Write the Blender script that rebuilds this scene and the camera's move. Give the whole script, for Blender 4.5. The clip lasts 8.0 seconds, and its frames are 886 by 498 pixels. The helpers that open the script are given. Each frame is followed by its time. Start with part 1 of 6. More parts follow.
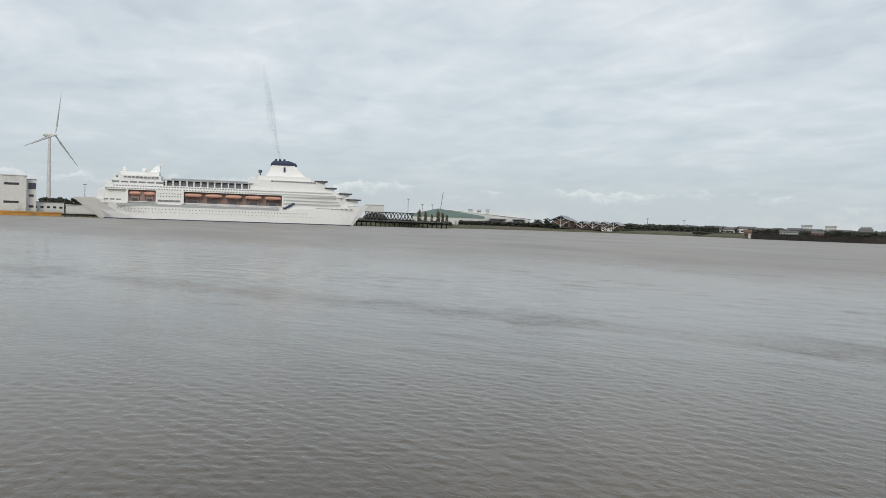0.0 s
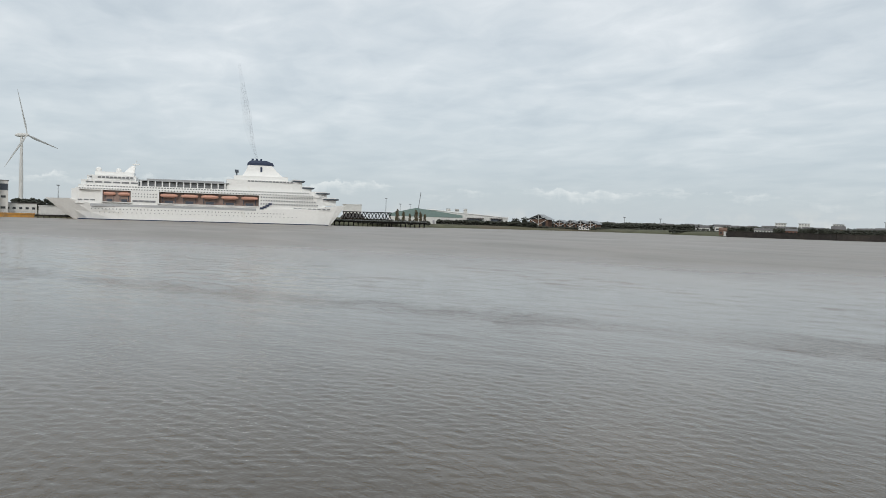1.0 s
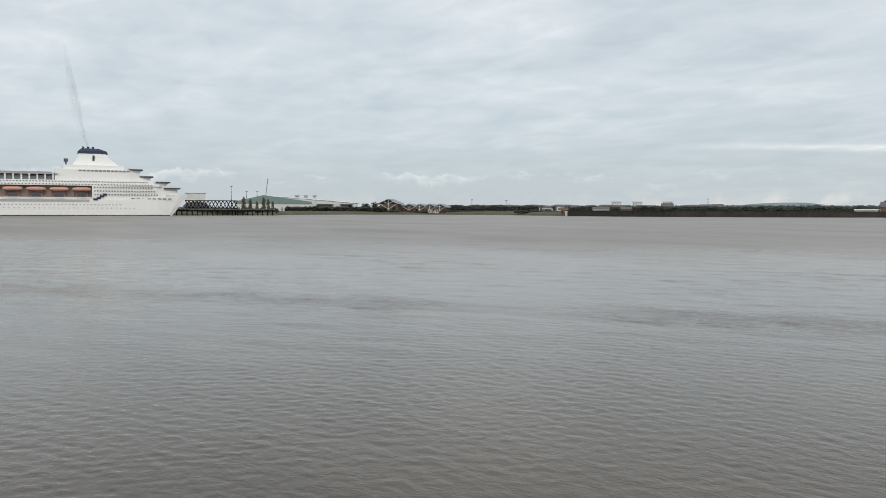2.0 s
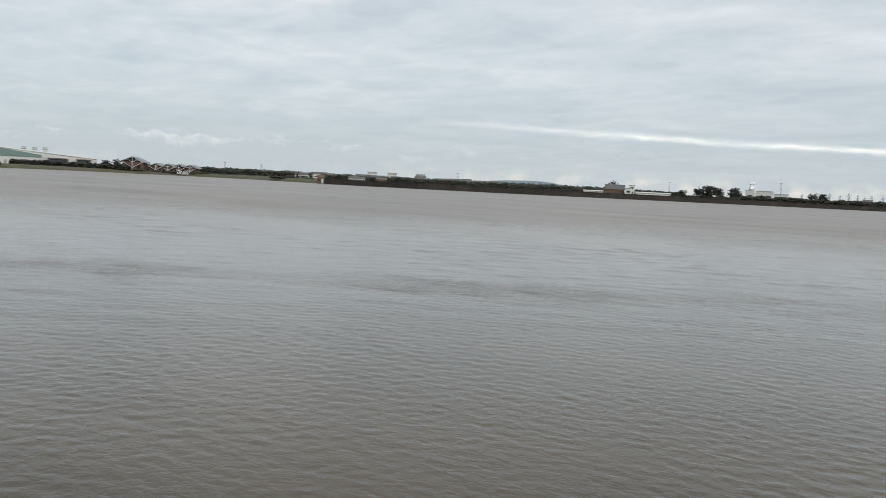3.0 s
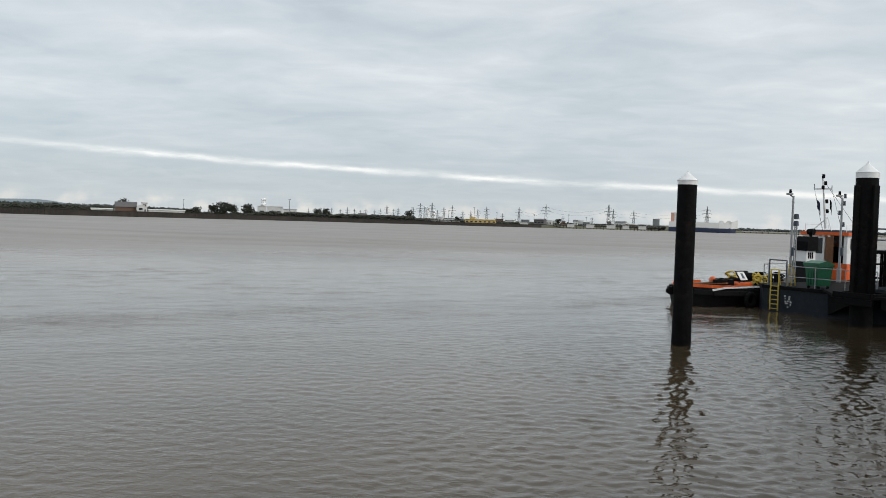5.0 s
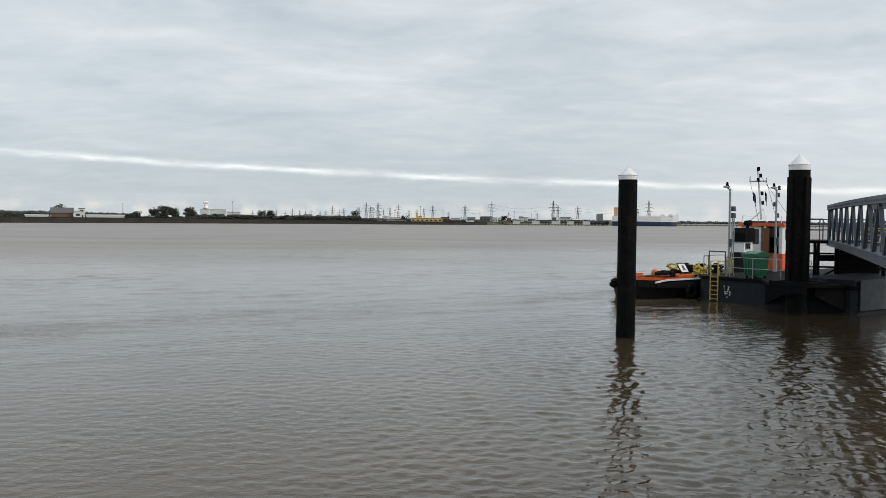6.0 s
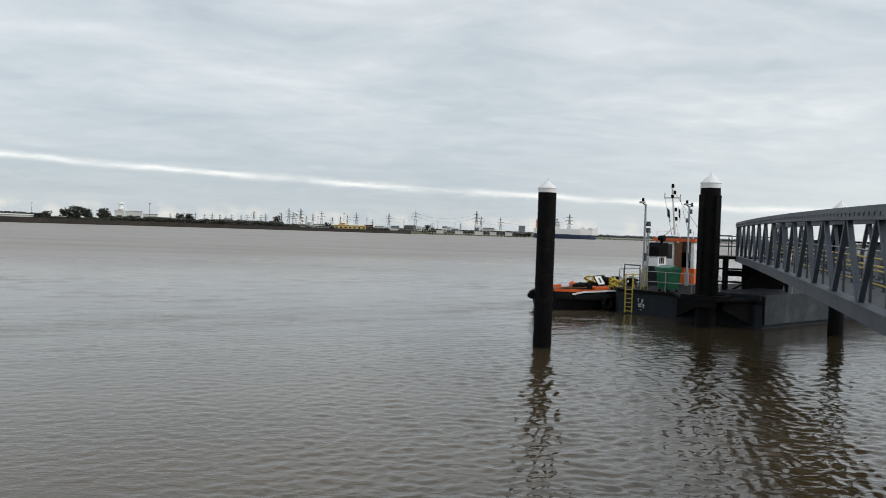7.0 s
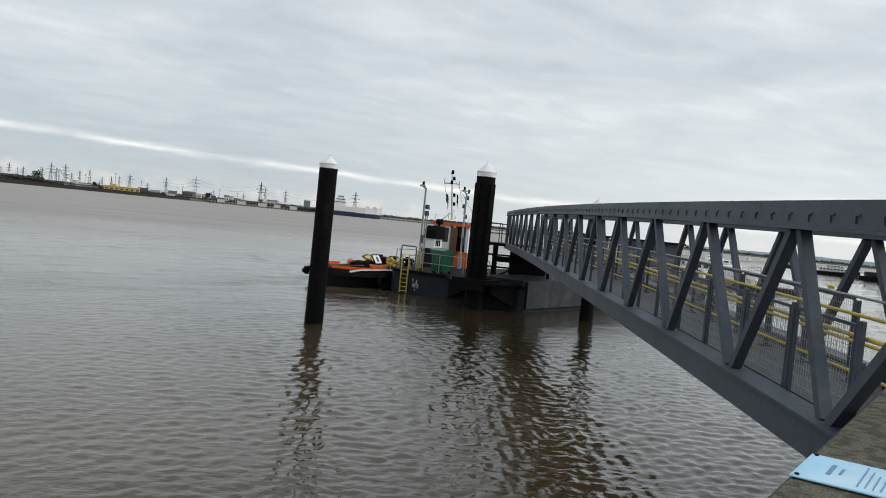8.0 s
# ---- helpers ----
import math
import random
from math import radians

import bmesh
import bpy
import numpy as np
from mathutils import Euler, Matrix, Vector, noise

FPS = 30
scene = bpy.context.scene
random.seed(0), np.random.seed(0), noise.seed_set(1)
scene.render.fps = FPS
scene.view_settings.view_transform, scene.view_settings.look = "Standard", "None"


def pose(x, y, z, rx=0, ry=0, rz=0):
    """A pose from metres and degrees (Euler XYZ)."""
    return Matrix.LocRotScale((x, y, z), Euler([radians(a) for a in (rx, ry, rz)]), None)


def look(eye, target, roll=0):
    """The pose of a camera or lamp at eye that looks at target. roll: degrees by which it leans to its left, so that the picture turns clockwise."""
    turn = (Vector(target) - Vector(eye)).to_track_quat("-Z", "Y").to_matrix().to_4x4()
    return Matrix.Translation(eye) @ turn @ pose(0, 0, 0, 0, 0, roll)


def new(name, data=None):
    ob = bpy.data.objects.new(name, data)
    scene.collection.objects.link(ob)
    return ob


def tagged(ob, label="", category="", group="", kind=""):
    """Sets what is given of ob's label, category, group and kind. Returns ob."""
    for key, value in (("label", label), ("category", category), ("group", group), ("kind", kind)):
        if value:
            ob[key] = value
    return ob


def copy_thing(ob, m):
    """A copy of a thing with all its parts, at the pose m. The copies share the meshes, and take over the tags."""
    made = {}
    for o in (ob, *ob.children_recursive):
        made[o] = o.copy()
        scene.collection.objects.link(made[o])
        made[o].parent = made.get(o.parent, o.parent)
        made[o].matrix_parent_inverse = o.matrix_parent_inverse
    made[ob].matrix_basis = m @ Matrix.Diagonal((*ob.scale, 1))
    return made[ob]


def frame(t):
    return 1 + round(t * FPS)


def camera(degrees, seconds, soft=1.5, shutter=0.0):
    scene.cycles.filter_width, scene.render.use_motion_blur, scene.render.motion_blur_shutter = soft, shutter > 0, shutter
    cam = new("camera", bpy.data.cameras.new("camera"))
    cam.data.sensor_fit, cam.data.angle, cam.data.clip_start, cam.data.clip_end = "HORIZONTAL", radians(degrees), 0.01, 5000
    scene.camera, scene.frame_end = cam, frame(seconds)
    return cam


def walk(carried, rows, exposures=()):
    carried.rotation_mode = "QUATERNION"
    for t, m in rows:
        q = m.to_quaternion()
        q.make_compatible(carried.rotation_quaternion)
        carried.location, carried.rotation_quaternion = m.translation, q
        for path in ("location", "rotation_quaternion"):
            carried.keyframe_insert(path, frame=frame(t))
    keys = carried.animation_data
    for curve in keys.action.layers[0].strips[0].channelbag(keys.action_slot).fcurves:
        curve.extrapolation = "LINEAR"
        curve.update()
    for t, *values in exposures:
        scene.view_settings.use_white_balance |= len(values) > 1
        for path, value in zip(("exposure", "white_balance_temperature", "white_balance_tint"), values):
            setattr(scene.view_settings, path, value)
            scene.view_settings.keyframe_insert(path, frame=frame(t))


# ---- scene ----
cam = camera(57.2, 8.0, soft=0.75, shutter=0.1)
EYE = 4.4
walk(cam, [(t, pose(x, 0.0, EYE, 90 + p, r, yaw)) for t, x, yaw, p, r in (
    (0.0, -0.30, 67.10, -1.78, -1.90), (0.5, -0.28, 66.31, -1.66, -1.97), (1.0, -0.26, 65.55, -1.78, -1.64),
    (1.2, -0.25, 63.77, -1.71, -1.30), (1.5, -0.24, 60.86, -1.94, -1.02), (1.7, -0.23, 58.22, -2.32, -0.62),
    (2.8, -0.18, 43.59, -4.04, -1.73), (3.0, -0.16, 38.00, -4.49, -2.89), (3.2, -0.15, 32.86, -3.89, -3.05),
    (3.5, -0.13, 27.49, -4.41, -2.89), (3.8, -0.12, 21.55, -4.49, -3.69), (4.0, -0.11, 18.00, -4.38, -4.27),
    (4.2, -0.10, 15.22, -3.42, -4.31), (4.5, -0.08, 11.13, -2.38, -2.94), (4.7, -0.07, 7.96, -2.01, -2.50),
    (5.0, -0.05, 4.78, -1.93, -1.80), (5.2, -0.04, 3.81, -2.26, -1.28), (6.3, 0.0, 0.38, -1.47, -0.71),
    (6.5, 0.0, 0.0, -1.14, -0.86), (7.0, 0.10, -4.37, -1.20, -1.98), (7.2, 0.15, -7.57, -1.00, -2.81),
    (7.5, 0.22, -12.75, -0.90, -2.94), (7.7, 0.28, -16.32, -0.13, -4.60), (8.0, 0.36, -19.47, -1.80, -5.86))])


# ---- light ----
def node(nt, kind, **values):
    n = nt.nodes.new(kind)
    for k, v in values.items():
        if k in n.inputs:
            n.inputs[k].default_value = v
        elif k == "op":
            n.operation = v
        elif k == "blend":
            n.blend_type = v
    return n


def math_node(nt, op, a, b=None, c=None):
    n = nt.nodes.new("ShaderNodeMath")
    n.operation = op
    for i, v in enumerate((a, b, c)):
        if v is None:
            continue
        if isinstance(v, (int, float)):
            n.inputs[i].default_value = v
        else:
            nt.links.new(v, n.inputs[i])
    return n.outputs[0]


def ramp(nt, fac, stops):
    n = nt.nodes.new("ShaderNodeValToRGB")
    while len(n.color_ramp.elements) < len(stops):
        n.color_ramp.elements.new(0.5)
    for e, (p, c) in zip(n.color_ramp.elements, stops):
        e.position, e.color = p, (*c, 1)
    nt.links.new(fac, n.inputs[0])
    return n.outputs[0]


def mix(nt, fac, a, b, blend="MIX"):
    n = nt.nodes.new("ShaderNodeMix")
    n.data_type, n.blend_type = "RGBA", blend
    for sock, v in ((n.inputs[0], fac), (n.inputs[6], a), (n.inputs[7], b)):
        if isinstance(v, (int, float)):
            sock.default_value = v
        elif isinstance(v, tuple):
            sock.default_value = (*v, 1)
        else:
            nt.links.new(v, sock)
    return n.outputs[2]


def noise_tex(nt, vec, scale, detail=4.0, rough=0.55, distort=0.0):
    n = nt.nodes.new("ShaderNodeTexNoise")
    n.inputs["Scale"].default_value = scale
    n.inputs["Detail"].default_value = detail
    n.inputs["Roughness"].default_value = rough
    n.inputs["Distortion"].default_value = distort
    if vec is not None:
        nt.links.new(vec, n.inputs["Vector"])
    return n.outputs["Fac"]


def scaled(nt, vec, scale, loc=(0, 0, 0), rot=0.0):
    n = nt.nodes.new("ShaderNodeMapping")
    n.inputs["Scale"].default_value = scale
    n.inputs["Location"].default_value = loc
    n.inputs["Rotation"].default_value = (0, 0, rot)
    nt.links.new(vec, n.inputs["Vector"])
    return n.outputs[0]


def sky_world():
    """Layered stratocumulus under a Nishita sky, with a bright low streak and small cumulus tops at the horizon."""
    w = bpy.data.worlds.new("overcast_sky")
    scene.world = w
    w.use_nodes = True
    nt = w.node_tree
    nt.nodes.clear()
    out, bg = nt.nodes.new("ShaderNodeOutputWorld"), nt.nodes.new("ShaderNodeBackground")
    sky = nt.nodes.new("ShaderNodeTexSky")
    sky.sky_type, sky.sun_disc = "NISHITA", False
    sky.sun_elevation, sky.sun_rotation = radians(34), radians(116)
    tc = nt.nodes.new("ShaderNodeTexCoord").outputs["Generated"]
    sep = nt.nodes.new("ShaderNodeSeparateXYZ")
    nt.links.new(tc, sep.inputs[0])
    x, y, z = sep.outputs
    zc = math_node(nt, "MAXIMUM", z, 0.0)
    den = math_node(nt, "ADD", zc, 0.11)
    comb = nt.nodes.new("ShaderNodeCombineXYZ")
    nt.links.new(math_node(nt, "DIVIDE", x, den), comb.inputs[0])
    nt.links.new(math_node(nt, "DIVIDE", y, den), comb.inputs[1])
    flat = comb.outputs[0]
    # cloud layer, wisps drawn out along one heading
    a = noise_tex(nt, scaled(nt, flat, (0.9, 1.1, 1), (3.1, 7.7, 0), 0.2), 1.25, 8, 0.52, 0.5)
    b = noise_tex(nt, scaled(nt, flat, (0.9, 1.2, 1), (11.0, 2.0, 0), 0.1), 3.6, 6, 0.52, 0.5)
    cl = math_node(nt, "ADD", math_node(nt, "MULTIPLY", a, 0.62), math_node(nt, "MULTIPLY", b, 0.38))
    deck = ramp(nt, cl, ((0.34, (0.45, 0.505, 0.55)), (0.46, (0.54, 0.59, 0.625)), (0.56, (0.62, 0.66, 0.685)), (0.70, (0.77, 0.795, 0.81))))
    # towards the horizon the deck is seen edge on: duller and bluer
    el = math_node(nt, "ARCSINE", z)
    low = ramp(nt, math_node(nt, "MULTIPLY", el, 4.0), ((0.0, (0.50, 0.545, 0.58)), (0.16, (0.41, 0.47, 0.52)), (0.30, (0.42, 0.48, 0.53)), (0.6, (0.52, 0.57, 0.60)), (1.0, (0.62, 0.66, 0.675))))
    lowfac = ramp(nt, math_node(nt, "MULTIPLY", el, 4.0), ((0.0, (0.75,) * 3), (0.25, (0.70,) * 3), (0.55, (0.30,) * 3), (1.0, (0.10,) * 3)))
    # down river, towards the sun, the low cloud is thinner and paler
    az = math_node(nt, "ARCTAN2", x, y)
    thin = ramp(nt, az, ((0.10, (0,) * 3), (0.75, (1,) * 3)))
    low = mix(nt, thin, low, (0.74, 0.77, 0.78))
    col = mix(nt, lowfac, deck, low)
    ae = nt.nodes.new("ShaderNodeCombineXYZ")
    nt.links.new(az, ae.inputs[0])
    nt.links.new(el, ae.inputs[1])
    # the bright streak between two cloud sheets
    mid = math_node(nt, "ADD", math_node(nt, "MULTIPLY", az, -0.034), 0.0540)
    wob = noise_tex(nt, scaled(nt, ae.outputs[0], (11, 40, 1)), 1.0, 6, 0.6)
    off = math_node(nt, "SUBTRACT", el, math_node(nt, "ADD", mid, math_node(nt, "MULTIPLY", math_node(nt, "SUBTRACT", wob, 0.5), 0.012)))
    band = math_node(nt, "POWER", 2.718, math_node(nt, "MULTIPLY", math_node(nt, "MULTIPLY", off, off), -85000.0))
    patch = noise_tex(nt, scaled(nt, ae.outputs[0], (9, 60, 1), (1.7, 0.2, 0)), 1.0, 6, 0.6)
    patch = ramp(nt, patch, ((0.34, (0.18,) * 3), (0.60, (0.9,) * 3)))
    lee = ramp(nt, math_node(nt, "ADD", az, 1.0), ((0.30, (0,) * 3), (0.55, (1,) * 3)))
    patch = math_node(nt, "MULTIPLY", patch, lee)
    col = mix(nt, math_node(nt, "MULTIPLY", band, patch), col, (0.93, 0.93, 0.91))
    # cumulus tops: cream heads just over the land, a few higher
    puff = noise_tex(nt, scaled(nt, ae.outputs[0], (26, 30, 1), (0.4, 0.3, 0)), 1.0, 6, 0.5)
    lowband = math_node(nt, "POWER", 2.718, math_node(nt, "MULTIPLY", math_node(nt, "MULTIPLY", math_node(nt, "SUBTRACT", el, 0.012), math_node(nt, "SUBTRACT", el, 0.012)), -9000.0))
    pf = math_node(nt, "MULTIPLY", ramp(nt, puff, ((0.48, (0,) * 3), (0.66, (0.7,) * 3))), lowband)
    col = mix(nt, pf, col, (0.80, 0.76, 0.70))
    # a bank of heaped cloud low over the far bank, pale along its ragged top
    one = nt.nodes.new("ShaderNodeCombineXYZ")
    nt.links.new(az, one.inputs[0])
    heap = noise_tex(nt, scaled(nt, one.outputs[0], (11, 1, 1), (2.3, 0, 0)), 1.0, 6, 0.6)
    fine = noise_tex(nt, scaled(nt, ae.outputs[0], (42, 42, 1)), 1.0, 5, 0.6)
    edge = math_node(nt, "ADD", math_node(nt, "MULTIPLY", math_node(nt, "SUBTRACT", heap, 0.5), 0.060), 0.046)
    edge = math_node(nt, "ADD", edge, math_node(nt, "MULTIPLY", math_node(nt, "SUBTRACT", fine, 0.5), 0.028))
    depth = math_node(nt, "SUBTRACT", edge, el)
    inside = ramp(nt, math_node(nt, "MULTIPLY", depth, 50.0), ((0.0, (0,) * 3), (0.25, (1,) * 3)))
    rim = ramp(nt, math_node(nt, "MULTIPLY", depth, 50.0), ((0.0, (0,) * 3), (0.15, (0.75,) * 3), (0.75, (0,) * 3)))
    some = noise_tex(nt, scaled(nt, ae.outputs[0], (13, 40, 1), (4.1, 0.7, 0)), 1.0, 4, 0.6)
    rim = math_node(nt, "MULTIPLY", rim, ramp(nt, some, ((0.46, (0.05,) * 3), (0.60, (1.3,) * 3))))
    west = ramp(nt, math_node(nt, "ADD", az, 1.0), ((0.15, (1,) * 3), (0.55, (0.15,) * 3)))
    col = mix(nt, math_node(nt, "MULTIPLY", math_node(nt, "MULTIPLY", inside, west), 0.75), col, (0.43, 0.49, 0.535))
    col = mix(nt, math_node(nt, "MULTIPLY", math_node(nt, "MULTIPLY", rim, west), 0.6), col, (0.74, 0.765, 0.775))
    # a share of clear sky light behind the clouds
    tint = mix(nt, 0.10, col, mix(nt, 1.0, sky.outputs[0], (0.10, 0.10, 0.10), "MULTIPLY"))
    nt.links.new(tint, bg.inputs["Color"])
    bg.inputs["Strength"].default_value = 1.18
    nt.links.new(bg.outputs[0], out.inputs[0])


sky_world()
sun = new("sun", bpy.data.lights.new("sun", "SUN"))
sun.data.energy, sun.data.angle, sun.data.color = 1.3, radians(24), (1.0, 0.95, 0.88)
sun.matrix_world = look((0, 0, 50), (-40 * math.sin(radians(116)), -40 * math.cos(radians(116)), 50 - 40 * math.tan(radians(34))))


# ---- materials ----
def mat(name, base, rough=0.6, metal=0.0, var=0.15, scale=6.0, bump=0.15, stain=None, stain_at=(0.52, 0.66), stain_scale=0.8, islands=0.0, spec=0.5):
    """A worn surface: grain and larger stains over a base colour, with fine relief."""
    m = bpy.data.materials.new(name)
    m.use_nodes = True
    nt = m.node_tree
    bs = nt.nodes["Principled BSDF"]
    tc = nt.nodes.new("ShaderNodeTexCoord").outputs["Object"]
    g = noise_tex(nt, tc, scale, 6, 0.6)
    dark = tuple(c * (1 - var) for c in base)
    light = tuple(min(1, c * (1 + var)) for c in base)
    col = ramp(nt, g, ((0.3, dark), (0.7, light)))
    big = noise_tex(nt, tc, stain_scale, 5, 0.65, 0.4)
    if stain:
        col = mix(nt, ramp(nt, big, ((stain_at[0], (0,) * 3), (stain_at[1], (1,) * 3))), col, stain)
    else:
        col = mix(nt, math_node(nt, "MULTIPLY", big, 0.35), col, dark)
    if islands:
        geo = nt.nodes.new("ShaderNodeNewGeometry").outputs["Random Per Island"]
        col = mix(nt, 1.0, col, ramp(nt, geo, ((0.0, (1 - islands,) * 3), (1.0, (1 + 0.0 * islands,) * 3))), "MULTIPLY")
    nt.links.new(col, bs.inputs["Base Color"])
    bs.inputs["Metallic"].default_value = metal
    bs.inputs["Specular IOR Level"].default_value = spec
    nt.links.new(math_node(nt, "ADD", math_node(nt, "MULTIPLY", big, 0.2), rough - 0.1), bs.inputs["Roughness"])
    if bump:
        bp = nt.nodes.new("ShaderNodeBump")
        bp.inputs["Strength"].default_value = bump
        bp.inputs["Distance"].default_value = 0.02
        nt.links.new(g, bp.inputs["Height"])
        nt.links.new(bp.outputs[0], bs.inputs["Normal"])
    return m


def water_mat():
    m = bpy.data.materials.new("river_water")
    m.use_nodes = True
    nt = m.node_tree
    bs = nt.nodes["Principled BSDF"]
    tc = nt.nodes.new("ShaderNodeTexCoord").outputs["Object"]
    # distance out from the quay
    out = nt.nodes.new("ShaderNodeVectorMath")
    out.operation = "DOT_PRODUCT"
    out.inputs[1].default_value = (-0.586, 0.81, 0)
    nt.links.new(tc, out.inputs[0])
    out = out.outputs["Value"]
    silt = noise_tex(nt, scaled(nt, tc, (0.02, 0.05, 1), (0, 0, 0), -0.6), 1.0, 6, 0.6, 0.8)
    near_body = ramp(nt, silt, ((0.36, (0.061, 0.044, 0.024)), (0.50, (0.084, 0.062, 0.037)), (0.66, (0.112, 0.084, 0.055))))
    far_sheen = ramp(nt, silt, ((0.36, (0.160, 0.128, 0.098)), (0.50, (0.200, 0.163, 0.130)), (0.66, (0.245, 0.202, 0.166))))
    # the dark reflection behind the gangway and pontoon is put into the colour
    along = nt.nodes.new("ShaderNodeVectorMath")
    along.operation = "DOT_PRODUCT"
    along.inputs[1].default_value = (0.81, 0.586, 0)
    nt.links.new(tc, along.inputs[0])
    reflect_dark = nt.nodes.new("ShaderNodeMapRange")
    reflect_dark.interpolation_type = "SMOOTHSTEP"
    reflect_dark.inputs["From Min"].default_value, reflect_dark.inputs["From Max"].default_value = 9, 26
    nt.links.new(along.outputs["Value"], reflect_dark.inputs["Value"])
    near_body = mix(nt, reflect_dark.outputs[0], near_body, mix(nt, 1.0, near_body, (0.52, 0.53, 0.50), "MULTIPLY"))
    # body colour pales away from the quay, standing in for far sky sheen
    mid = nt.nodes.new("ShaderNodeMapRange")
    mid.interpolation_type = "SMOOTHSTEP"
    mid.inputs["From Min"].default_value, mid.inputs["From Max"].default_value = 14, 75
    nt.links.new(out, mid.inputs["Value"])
    col = mix(nt, mid.outputs[0], near_body, far_sheen)
    # a ragged front of browner water where the ebb meets the slack along the quay
    rag = noise_tex(nt, scaled(nt, tc, (0.10, 0.22, 1), (6, 2, 0), -0.6), 1.0, 5, 0.6, 0.5)
    gap = math_node(nt, "SUBTRACT", math_node(nt, "ADD", out, math_node(nt, "MULTIPLY", math_node(nt, "SUBTRACT", rag, 0.5), 14.0)), 35.5)
    front = math_node(nt, "POWER", 2.718, math_node(nt, "MULTIPLY", math_node(nt, "MULTIPLY", gap, gap), -0.22))
    front = math_node(nt, "MULTIPLY", front, ramp(nt, noise_tex(nt, scaled(nt, tc, (0.06, 0.06, 1), (9, 4, 0)), 1.0, 3), ((0.34, (0.2,) * 3), (0.52, (1.0,) * 3))))
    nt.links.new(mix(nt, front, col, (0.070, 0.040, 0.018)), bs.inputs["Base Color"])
    nt.links.new(math_node(nt, "SUBTRACT", 0.5, math_node(nt, "MULTIPLY", front, 0.26)), bs.inputs["Specular IOR Level"])
    bs.inputs["IOR"].default_value = 1.38
    gust = noise_tex(nt, scaled(nt, tc, (0.012, 0.035, 1), (3, 1, 0), -0.6), 1.0, 5, 0.6, 0.6)
    # small waves stay apart near the quay; across the river they merge into a rough sheen
    far = nt.nodes.new("ShaderNodeMapRange")
    far.inputs["From Min"].default_value, far.inputs["From Max"].default_value = 26, 120
    nt.links.new(out, far.inputs["Value"])
    far = far.outputs[0]
    nt.links.new(math_node(nt, "ADD", math_node(nt, "MULTIPLY", far, ramp(nt, gust, ((0.38, (0.29,) * 3), (0.62, (0.34,) * 3)))), 0.03), bs.inputs["Roughness"])
    w1 = noise_tex(nt, scaled(nt, tc, (0.9, 1.5, 1), (0, 0, 0), -0.45), 1.0, 3, 0.5, 0.5)
    w2 = noise_tex(nt, scaled(nt, tc, (3.0, 4.8, 1), (5, 3, 0), -0.3), 1.0, 3, 0.55, 0.6)
    w4 = noise_tex(nt, scaled(nt, tc, (8.0, 12.0, 1), (1, 7, 0), -0.6), 1.0, 2, 0.5, 0.4)
    w3 = noise_tex(nt, scaled(nt, tc, (0.12, 0.30, 1), (2, 8, 0), -0.4), 1.0, 3, 0.5, 0.2)
    h = math_node(nt, "ADD", math_node(nt, "MULTIPLY", w1, 0.45), math_node(nt, "MULTIPLY", w2, 0.52))
    h = math_node(nt, "ADD", h, math_node(nt, "MULTIPLY", w4, 0.20))
    w5 = noise_tex(nt, scaled(nt, tc, (0.36, 0.62, 1), (4, 9, 0), -0.5), 1.0, 3, 0.5, 0.6)
    h = math_node(nt, "ADD", h, math_node(nt, "MULTIPLY", w5, math_node(nt, "MULTIPLY", mid.outputs[0], 1.3)))
    calm = ramp(nt, w3, ((0.35, (0.62,) * 3), (0.65, (1.0,) * 3)))
    bp = nt.nodes.new("ShaderNodeBump")
    bp.inputs["Strength"].default_value = 1.0
    bp.inputs["Distance"].default_value = 0.034
    h = math_node(nt, "MULTIPLY", h, math_node(nt, "SUBTRACT", 1.0, math_node(nt, "MULTIPLY", far, 0.6)))
    calm = math_node(nt, "ADD", calm, math_node(nt, "MULTIPLY", front, 1.1))
    nt.links.new(math_node(nt, "MULTIPLY", h, calm), bp.inputs["Height"])
    nt.links.new(bp.outputs[0], bs.inputs["Normal"])
    return m


M_WATER = water_mat()
M_BLACK = mat("black_steel", (0.0065, 0.0065, 0.007), 0.65, 0, 0.35, 5, 0.3, (0.020, 0.015, 0.012), (0.55, 0.72), 1.2, spec=0.06)
M_HULL = mat("black_hull", (0.009, 0.009, 0.010), 0.55, 0, 0.3, 3, 0.2, (0.035, 0.028, 0.024), (0.62, 0.75), 0.7, spec=0.15)
M_WHITE = mat("white_paint", (0.84, 0.84, 0.83), 0.45, 0, 0.05, 3, 0.1, (0.62, 0.60, 0.55), (0.58, 0.78), 0.9)
M_GREY = mat("grey_paint", (0.070, 0.083, 0.104), 0.5, 0, 0.14, 9, 0.15, (0.050, 0.050, 0.050), (0.55, 0.75), 0.9, spec=0.25)
M_STEAM = mat("white_steam", (0.95, 0.95, 0.94), 1.0, 0, 0.02, 0.05, 0.0)
M_PONTOON = mat("pontoon_grey", (0.024, 0.028, 0.034), 0.6, 0, 0.2, 3, 0.2, (0.055, 0.055, 0.053), (0.60, 0.76), 0.45, spec=0.06)
# M_PONTOON lightened for the lit quay side, plus pale scuffs
M_PLATING_LIT = mat("lit_scuffed_plating", (0.034, 0.040, 0.047), 0.6, 0, 0.3, 2.2, 0.15, (0.070, 0.075, 0.080), (0.52, 0.70), 0.6, spec=0.2)
M_GALV = mat("galvanised", (0.34, 0.35, 0.36), 0.45, 0.6, 0.12, 14, 0.1)
M_YELLOW = mat("yellow_paint", (0.58, 0.43, 0.07), 0.5, 0, 0.18, 8, 0.15, (0.30, 0.22, 0.06), (0.6, 0.75), 2.0)
